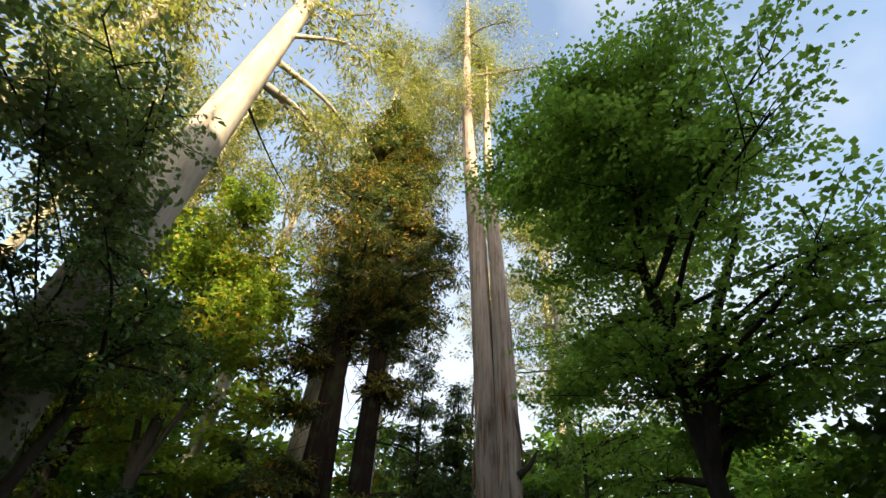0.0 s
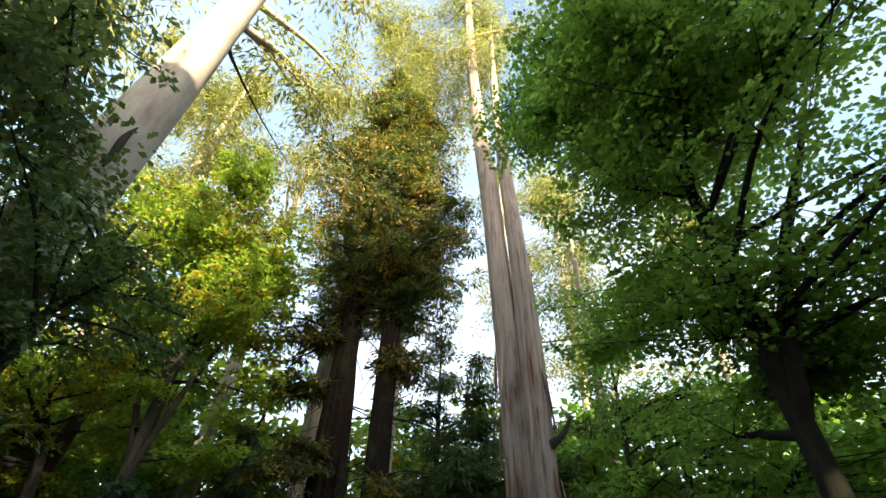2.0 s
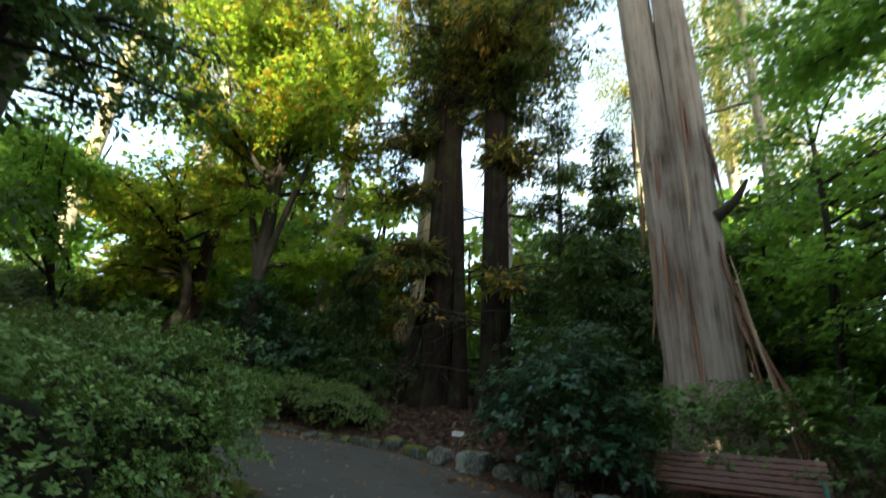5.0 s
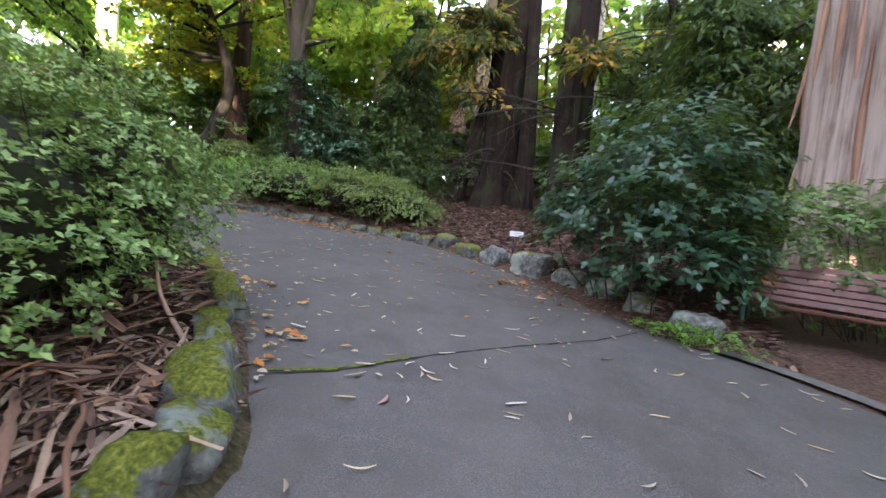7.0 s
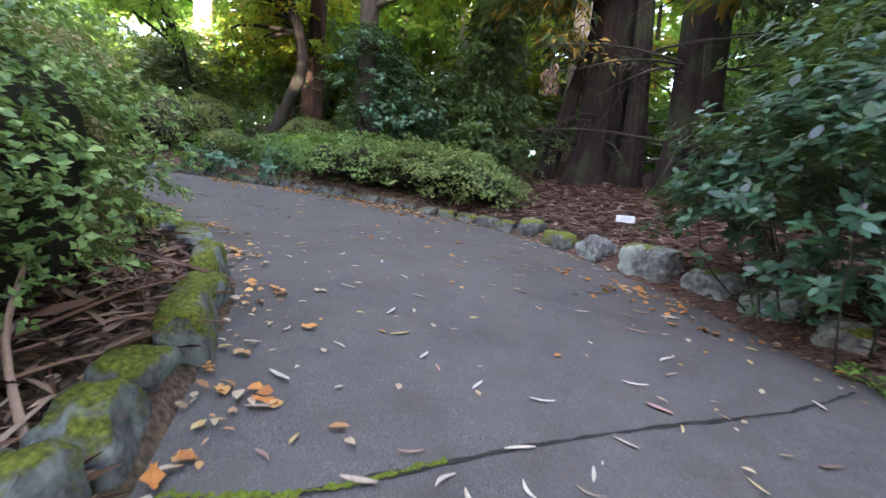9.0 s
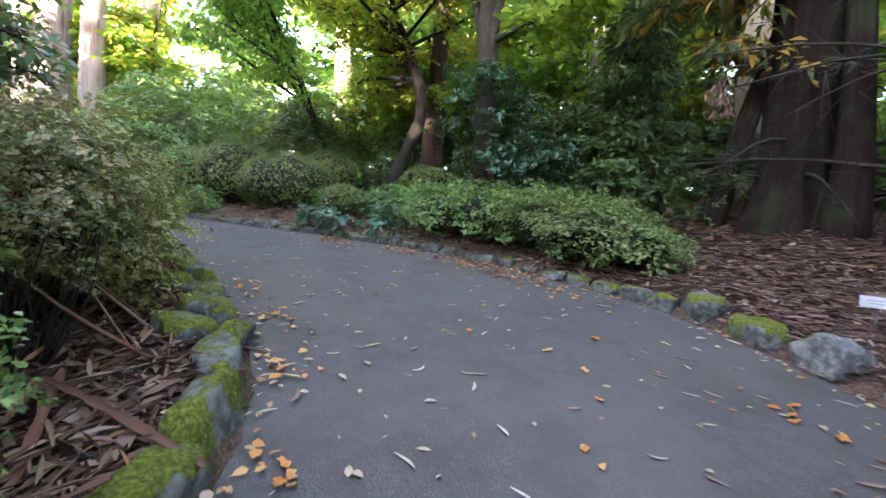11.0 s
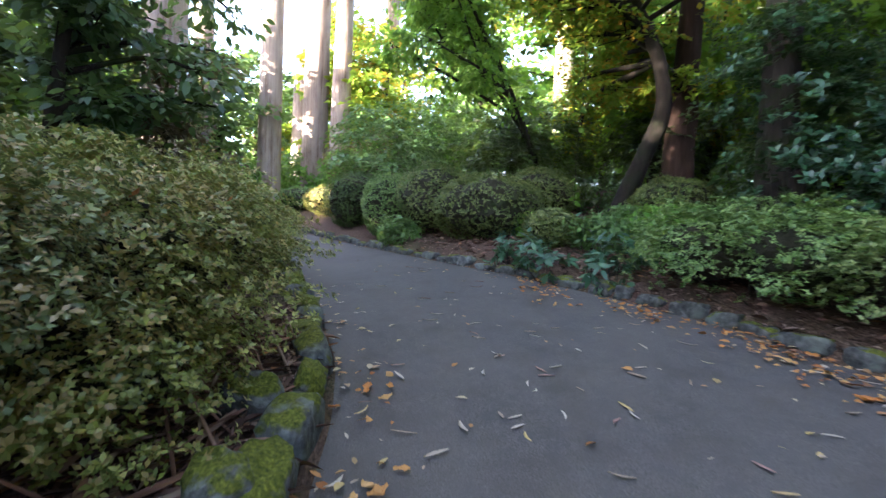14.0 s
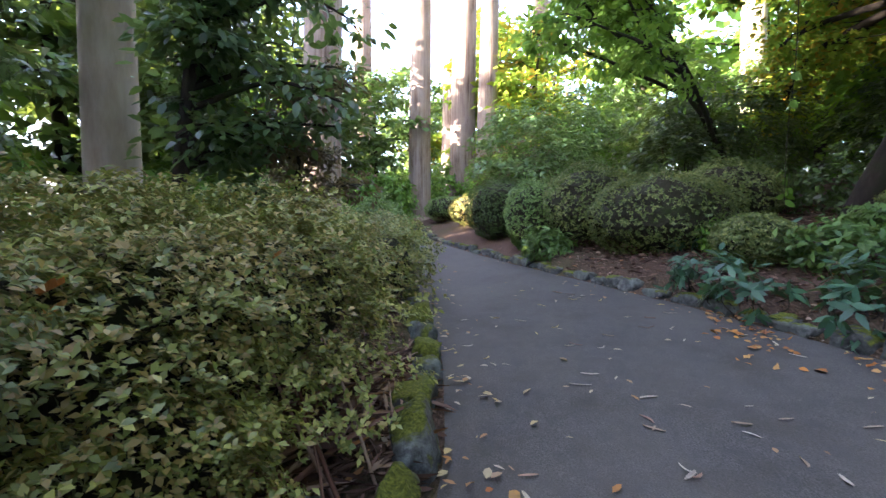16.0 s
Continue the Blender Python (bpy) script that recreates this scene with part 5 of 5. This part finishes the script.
# ---- path details ----


def ribbon(name, pts, half, mat, label, lift=0.005, seed=1, jag=0.5):
    rng = np.random.default_rng(seed)
    p = spline(pts, 60)
    d = unit(np.gradient(p, axis=0))
    nrm = np.stack([-d[:, 1], d[:, 0]], 1)
    v, f = [], []
    for k in range(60):
        w = half * (1 + jag * rng.uniform(-1, 1))
        mid = p[k] + nrm[k] * rng.normal(0, half * min(0.5, jag))
        for sgn in (-1, 1):
            q = mid + nrm[k] * w * sgn
            v.append((q[0], q[1], ptop(*q) + lift))
    for k in range(59):
        f.append((2 * k, 2 * k + 1, 2 * k + 3, 2 * k + 2))
    o = mesh_object(name, np.array(v), np.array(f), mat)
    tagged(o, label, "path", kind="structure")


ribbon("path_joint", [(-2.95, 8.72), (-2.67, 9.05), (-2.23, 9.9), (-1.75, 10.7), (-1.3, 11.4), (-0.97, 12.1)], 0.011, CRACK, "dark open joint across the asphalt", 0.003)
ribbon("path_joint", [(-2.95, 8.75), (-2.8, 8.9), (-2.6, 9.15), (-2.4, 9.6)], 0.012, MOSS, "moss along the asphalt joint", 0.007, 3, 0.9)
ribbon("concrete_edge", [(-0.2, 12.25), (0.6, 11.93), (1.6, 11.2), (2.35, 9.6)], 0.11, KERB, "worn concrete strip in front of the bench", 0.012, 9, 0.04)

# ---- bench ----


def slat(l, w, t, bev=0.006):
    bm = bmesh.new()
    bmesh.ops.create_cube(bm, size=1)
    bmesh.ops.scale(bm, vec=(l, w, t), verts=bm.verts)
    bmesh.ops.bevel(bm, geom=list(bm.edges), offset=bev, segments=2, affect="EDGES")
    return bm


def bench():
    yaw = -15.0
    cx, cy = 1.22, 13.15
    ob = thing("garden_bench", (cx, cy, land(cx, cy) - 0.02), "red-brown slatted garden bench with green iron ends", "bench")
    ob.rotation_euler = (0, 0, radians(yaw))
    L = 2.4
    for k in range(5):
        s = part("seat_slat", slat(L, 0.075, 0.03), BENCH_WOOD, ob)
        s.location = (0, -0.20 + k * 0.093, 0.45 - 0.012 * k)
    for k in range(6):
        s = part("back_slat", slat(L, 0.03, 0.07), BENCH_WOOD, ob)
        s.location = (0, 0.235 + 0.030 * k, 0.50 + 0.082 * k)
        s.rotation_euler = (radians(-18), 0, 0)
    for x in (-1.1, 1.1):
        t = Tubes()
        t.add(spline([(x, -0.26, 0), (x, -0.22, 0.25), (x, -0.23, 0.42), (x, -0.2, 0.62), (x, -0.02, 0.68), (x, 0.22, 0.66)], 20), [0.026] * 20, 8)
        t.add(spline([(x, 0.34, 0), (x, 0.25, 0.2), (x, 0.235, 0.42), (x, 0.34, 0.72), (x, 0.43, 0.97)], 16), [0.026] * 16, 8)
        t.add(spline([(x, -0.23, 0.415), (x, 0.0, 0.40), (x, 0.24, 0.39)], 8), [0.022] * 8, 8)
        t.make("iron_end", BENCH_IRON, ob, "green painted cast iron end frame with armrest")


bench()

# ---- plant label ----


def plant_label():
    x, y = -3.45, 15.2
    z = land(x, y)
    ob = thing("plant_label", (x, y, z), "small white plant label on a short stake in mulch", "sign")
    ob.rotation_euler = (0, 0, radians(20))
    p = part("stake", slat(0.035, 0.015, 0.34, 0.003), STAKE, ob)
    p.location = (0, 0, 0.13)
    plate = part("plate", slat(0.26, 0.008, 0.11, 0.003), SIGN_WHITE, ob, "white plate with faded lettering")
    plate.location = (0, -0.014, 0.28)
    plate.rotation_euler = (radians(-22), 0, 0)
    for k, w in enumerate((0.16, 0.12)):
        b = part("text_line", slat(w, 0.002, 0.008, 0.0005), SIGN_INK, plate)
        b.location = (0, -0.0055, 0.015 - 0.03 * k)


plant_label()

# ---- bark strips, twigs and fallen leaves ----


def curl_leaf(l, w, bend, twist, seed, lobes=0):
    rng = np.random.default_rng(seed)
    n = 7
    v, f = [], []
    for i in range(n):
        s = i / (n - 1)
        wd = w * math.sin(math.pi * (0.06 + 0.88 * s)) ** (0.8 if not lobes else 0.5)
        if lobes:
            wd *= 1 + 0.45 * math.sin(s * 9.5 + seed)
        y = bend * math.sin(math.pi * s) * l
        z = 0.004 + abs(twist) * l * (s - 0.5) ** 2
        for sgn in (-1, 0, 1):
            v.append((l * (s - 0.5), y + sgn * wd / 2, z + (abs(sgn) * w * 0.22)))
    for i in range(n - 1):
        for j in range(2):
            q = 3 * i + j
            f.append((q, q + 3, q + 4, q + 1))
    me = bpy.data.meshes.new("fallen_leaf")
    me.from_pydata(v, [], f)
    return me


def strip_mesh(seed):
    rng = np.random.default_rng(seed)
    l = rng.uniform(0.5, 1.4)
    pts = spline([(-l / 2, 0, 0.015), (-l / 6, rng.uniform(-0.02, 0.02), 0.03), (l / 6, rng.uniform(-0.025, 0.025), 0.035), (l / 2, rng.uniform(-0.03, 0.03), 0.02)], 12)
    w = rng.uniform(0.008, 0.035)
    v, f = [], []
    for i, p in enumerate(pts):
        tw = rng.uniform(0.7, 1.2) * (0.35 + 0.65 * math.sin(math.pi * (0.1 + 0.8 * i / 11)))
        for a in np.linspace(-1.1, 1.1, 5):
            v.append((p[0], p[1] + math.sin(a) * w * tw, p[2] + (1 - math.cos(a)) * w * 0.8))
    for i in range(11):
        for j in range(4):
            q = 5 * i + j
            f.append((q, q + 5, q + 6, q + 1))
    me = bpy.data.meshes.new("bark_strip")
    me.from_pydata(v, [], f)
    return me


def inside_path(x, y, margin=0.0):
    return signed([x], [y])[0][0] < -margin


def scatter():
    rng = np.random.default_rng(21)
    gum = [curl_leaf(rng.uniform(0.10, 0.16), rng.uniform(0.018, 0.03), rng.uniform(-0.18, 0.18), rng.uniform(0.02, 0.3), i) for i in range(9)]
    broad = [curl_leaf(rng.uniform(0.08, 0.12), rng.uniform(0.05, 0.075), rng.uniform(-0.06, 0.06), rng.uniform(0.1, 0.45), i, 1) for i in range(6)]
    for m in gum:
        m.materials.append(FALLEN)
    for m in broad:
        m.materials.append(FALLEN_ORANGE)
    pts = []
    while len(pts) < 285:
        p = np.array([rng.uniform(-13, 1.0), rng.uniform(6.5, 15)])
        if inside_path(*p, 0.05) and rng.random() < min(1, 2.2 / (1 + 0.25 * abs(p[0] + 4.5))):
            pts.append(p)
    for p in pts:
        o = new("fallen_leaf", gum[rng.integers(9)])
        o.matrix_basis = pose(p[0], p[1], ptop(*p) + 0.003, rng.uniform(-8, 8), rng.uniform(-6, 6), rng.uniform(0, 360)) @ Matrix.Scale(float(rng.uniform(0.7, 1.15)), 4)
        tagged(o, "narrow dry gum leaf lying on the asphalt", "leaf", "fallen gum leaves")
    clusters = [(-7.2, 14.35, 0.5, 40), (-8.3, 14.2, 0.4, 16), (-9.6, 13.75, 0.3, 12), (-11.0, 13.05, 0.35, 16), (-2.9, 13.1, 0.35, 16), (-1.9, 12.6, 0.3, 9), (-3.5, 9.25, 0.16, 5), (-4.5, 10.05, 0.2, 7), (-5.6, 10.45, 0.2, 6), (-3.1, 8.9, 0.14, 3), (-6.9, 10.65, 0.25, 9), (-7.9, 10.7, 0.25, 8), (-4.6, 12.2, 1.6, 18)]
    for x, y, r, k in clusters:
        for _ in range((k + 1) // 2):
            px, py = x + rng.normal() * r, y + rng.normal() * r * 0.45
            dist = signed([px], [py])[0][0]
            z = ptop(px, py) if dist < 0 else land(px, py) + 0.02
            o = new("fallen_leaf", broad[rng.integers(6)])
            o.matrix_basis = pose(px, py, z + 0.004, rng.uniform(-15, 15), rng.uniform(-15, 15), rng.uniform(0, 360)) @ Matrix.Scale(float(rng.uniform(0.6, 1.15)), 4)
            tagged(o, "curled orange-brown leaf at the path's edge", "leaf", "fallen orange leaves")
    # and the many small ones in drifts along the edges
    n = 560
    side = rng.random(n) < 0.5
    s = rng.uniform(46, 124, n)
    off = rng.exponential(0.22, n)
    idx = np.arange(150)
    lx, ly, rx, ry = (np.interp(s, idx, c) for c in (LEFT[:, 0], LEFT[:, 1], RIGHT[:, 0], RIGHT[:, 1]))
    wdt = np.hypot(rx - lx, ry - ly)
    k = np.clip(np.where(rng.random(n) < 0.68, np.where(side, off / wdt, 1 - off / wdt), rng.random(n)), 0.01, 0.99)
    px, py = lx + (rx - lx) * k, ly + (ry - ly) * k
    pos = np.stack([px, py, plane(px, py) + 0.034], 1)
    ang = rng.uniform(0, 6.28, n)
    out = np.stack([np.cos(ang), np.sin(ang), rng.uniform(-0.02, 0.12, n)], 1)
    ln = rng.uniform(0.04, 0.10, n)
    o = leaves("small_fallen_leaf", pos, out, np.array([0, 0, 1]) + rng.normal(size=(n, 3)) * 0.15, ln, ln * rng.uniform(0.2, 0.6, n), DRIFT_LEAF, six=True)
    tagged(o, "small dry leaves drifted along the path's edges", "litter", kind="stuff")
    n = 440
    where = np.array(clusters)[:, :3]
    pick = rng.choice(len(where), n, p=np.array([5, 4, 2.5, 3, 2, 1, 0.35, 0.5, 0.35, 0.25, 0.4, 0.4, 0.9]) / 20.65)
    px, py = where[pick, 0] + rng.normal(size=n) * where[pick, 2] * 1.3, where[pick, 1] + rng.normal(size=n) * where[pick, 2] * 0.5
    ok = signed(px, py)[0] < 0.0
    px, py = px[ok], py[ok]
    m = len(px)
    ang = rng.uniform(0, 6.28, m)
    out = np.stack([np.cos(ang), np.sin(ang), rng.uniform(-0.02, 0.25, m)], 1)
    ln = rng.uniform(0.04, 0.10, m)
    o = leaves("orange_drift_leaf", np.stack([px, py, plane(px, py) + 0.036], 1), out, np.array([0, 0, 1]) + rng.normal(size=(m, 3)) * 0.3, ln, ln * rng.uniform(0.4, 0.9, m), ORANGE_DRIFT, six=True, curl=0.1)
    tagged(o, "drifts of small orange leaves along the path's edge", "litter", kind="stuff")
    for px, py, pz, sc in [(-7.10, 9.52, 1.99, 1.5), (-7.02, 9.45, 2.45, 0.9), (-7.73, 9.77, 2.57, 0.7), (-6.84, 9.66, 2.55, 0.8)]:
        o = new("lodged_leaf", broad[int(sc * 10) % 6])
        o.matrix_basis = pose(px, py, pz, 48, 12, -40 + 60 * sc) @ Matrix.Scale(sc, 4)
        tagged(o, "curled orange leaf caught on the azalea hedge", "leaf", "leaves caught in the hedge")
    strips = [strip_mesh(i) for i in range(8)]
    for m in strips:
        m.materials.append(STRIP)
    k = 0
    while k < 270:
        x, y = rng.uniform(-9.5, -2.0), rng.uniform(5.5, 10.4)
        d, right = signed([x], [y])
        if 0.42 < d[0] < 1.6 and not right[0]:
            o = new("bark_strip", strips[rng.integers(8)])
            yaw = math.degrees(math.atan2(0.6, -1)) + rng.normal() * 34
            o.matrix_basis = pose(x, y, land(x, y) + rng.uniform(0.0, 0.07), rng.uniform(-8, 8), rng.uniform(-9, 9), yaw) @ Matrix.Scale(float(rng.uniform(0.5, 1.1)), 4)
            tagged(o, "long dry strip of fallen gum bark", "bark", "fallen bark strips")
            k += 1
    # a thick layer of dry leaves and bark scraps in the bed the path bends round
    n = 16000
    x, y = rng.uniform(-10, -1.9, n), rng.uniform(5.0, 10.5, n)
    d, right = signed(x, y)
    ok = (d > 0.16) & (d < 1.5) & ~right
    x, y = x[ok], y[ok]
    m = len(x)
    pos = np.stack([x, y, land(x, y) + rng.uniform(0.0, 0.09, m)], 1)
    ang = rng.normal(2.6, 0.9, m)
    out = np.stack([np.cos(ang), np.sin(ang), rng.uniform(-0.3, 0.35, m)], 1)
    ln = rng.uniform(0.09, 0.30, m)
    o = leaves("bark_litter", pos, out, np.array([0, 0, 1]) + rng.normal(size=(m, 3)) * 0.5, ln, ln * rng.uniform(0.05, 0.18, m), LITTER_LEAF, six=True, curl=0.08, fold=0.3)
    tagged(o, "thick layer of dry gum leaves and bark scraps", "litter", kind="stuff")
    # uncountable small litter in the beds
    n = 46000
    x, y = rng.uniform(-16, 0.5, n), rng.uniform(5, 20, n)
    d, right = signed(x, y)
    ok = (d > 0.12) & (d < np.where(right, 6.0, 1.9))
    x, y = x[ok], y[ok]
    pos = np.stack([x, y, land(x, y) + rng.uniform(0.005, 0.04, len(x))], 1)
    ang = rng.uniform(0, 6.28, len(x))
    out = np.stack([np.cos(ang), np.sin(ang), rng.uniform(-0.25, 0.35, len(x))], 1)
    nor = np.array([0, 0, 1]) + rng.normal(size=(len(x), 3)) * 0.35
    ln = rng.uniform(0.05, 0.15, len(x))
    o = leaves("leaf_litter", pos, out, nor, ln, ln * rng.uniform(0.18, 0.5, len(x)), LITTER_LEAF, six=True, curl=0.08)
    tagged(o, "dry brown leaves and bark scraps on the beds", "litter", kind="stuff")
    # shredded red-brown bark round the label and the redwoods
    n = 26000
    x, y = rng.uniform(-7.2, 0.4, n), rng.uniform(12.6, 20, n)
    d, right = signed(x, y)
    ok = (d > 0.15) & right & (signed(x, y)[0] < 6)
    x, y = x[ok], y[ok]
    n = len(x)
    ang = rng.normal(0.2, 0.9, n)
    out = np.stack([np.cos(ang), np.sin(ang), rng.uniform(-0.15, 0.2, n)], 1)
    ln = rng.uniform(0.06, 0.27, n)
    o = leaves("bark_mulch", np.stack([x, y, land(x, y) + rng.uniform(0.01, 0.06, n)], 1), out, np.array([0, 0, 1]) + rng.normal(size=(n, 3)) * 0.4, ln, ln * rng.uniform(0.04, 0.12, n), MULCH, six=True, curl=0.06, fold=0.3)
    tagged(o, "shredded red-brown bark mulch under the redwoods", "mulch", kind="stuff")


scatter()


def sticks():
    rng = np.random.default_rng(41)
    for x0, y0, x1, y1, z1, r in [(-8.05, 10.12, -8.45, 9.55, 0.75, 0.011), (-7.75, 10.1, -8.35, 9.4, 0.7, 0.014), (-7.4, 10.15, -8.1, 9.6, 0.5, 0.008), (-8.5, 10.15, -9.3, 10.0, 0.16, 0.012), (-8.1, 10.3, -8.9, 9.9, 0.2, 0.010), (-6.3, 10.2, -5.9, 10.55, 0.05, 0.007), (-5.9, 9.6, -6.3, 9.2, 0.6, 0.010), (-4.9, 9.6, -6.0, 9.8, 0.12, 0.014), (-3.3, 8.5, -3.9, 8.6, 0.45, 0.018), (-7.0, 10.0, -7.5, 9.3, 0.85, 0.012), (-7.3, 9.95, -7.6, 9.2, 0.6, 0.010), (-6.7, 9.9, -7.4, 9.5, 0.35, 0.013), (-7.9, 9.95, -8.2, 9.2, 0.95, 0.012), (-6.2, 9.8, -6.4, 9.0, 0.8, 0.012), (-5.8, 9.7, -5.9, 8.8, 0.9, 0.014), (-6.6, 9.75, -6.2, 9.1, 0.75, 0.009), (-8.6, 10.05, -7.9, 9.6, 0.25, 0.010)]:
        z0 = land(x0, y0)
        ob = thing("fallen_stick", (x0, y0, z0), "dry brown stick leaning in the azalea bed", "stick", "fallen sticks")
        t = Tubes()
        a, e = np.array([0, 0, 0.0]), np.array([x1 - x0, y1 - y0, land(x1, y1) + z1 - z0])
        t.add(spline([a, (a + e) / 2 + rng.normal(size=3) * 0.03, e], 9), np.linspace(r, r * 0.6, 9), 6, 0.15, rng)
        t.make("shaft", STRIP, ob)


sticks()


def hanging_vine(x, y, top, bottom, label, seed, lf):
    rng = np.random.default_rng(seed)
    ob = thing("hanging_vine", (x, y, bottom), label, "vine")
    t = Tubes()
    pts = spline([(0, 0, top - bottom), (0.06, 0.02, (top - bottom) * 0.6), (-0.03, 0, (top - bottom) * 0.3), (0, 0, 0)], 14)
    t.add(pts, [0.008] * 14, 5)
    t.make("stem", DARK_BARK, ob)
    k = 16
    z = np.concatenate([rng.uniform(0.0, 0.5, 9), rng.uniform(0.5, top - bottom, k - 9)])
    ang = rng.uniform(0, 6.28, k)
    out = np.stack([np.cos(ang), np.sin(ang), -rng.uniform(0.3, 1.2, k)], 1)
    L, W = rng.uniform(0.14, 0.26, k), rng.uniform(0.09, 0.15, k)
    up = rng.normal(size=(k, 3))
    for i in range(k):
        leaves("leaf", np.array([[0, 0, z[i]]]), out[i:i + 1], up[i:i + 1], L[i:i + 1], W[i:i + 1], lf, ob, six=True)


hanging_vine(-14.9, 15.2, 7.4, 3.05, "thin hanging vine with large yellow-green leaves", 1, HERB)
hanging_vine(-18.3, 14.05, 7.4, 3.3, "thin hanging vine with pale leaves", 2, MAPLE_GOLD)


def dead_frond():
    rng = np.random.default_rng(4)
    ob = thing("dead_frond", (-6.0, 17.3, 3.9), "hanging bunch of dead brown conifer foliage", "branch")
    n = 130
    s = rng.random(n)
    pos = np.stack([rng.normal(0, 0.12, n) * (0.3 + s), rng.normal(0, 0.09, n) * (0.3 + s), 0.9 - s * 0.6], 1)
    out = np.stack([rng.normal(0, 0.35, n), rng.normal(0, 0.3, n), -np.ones(n)], 1)
    leaves("dry_needles", pos, out, rng.normal(size=(n, 3)), 0.17, 0.010, LITTER_LEAF, ob)
    t = Tubes()
    t.add(spline([(-0.3, 2.2, 1.6), (-0.1, 1.0, 1.3), (0, 0, 0.9), (0.02, 0, 0.2)], 10), np.linspace(0.03, 0.008, 10), 5)
    t.make("stem", DARK_BARK, ob)


dead_frond()
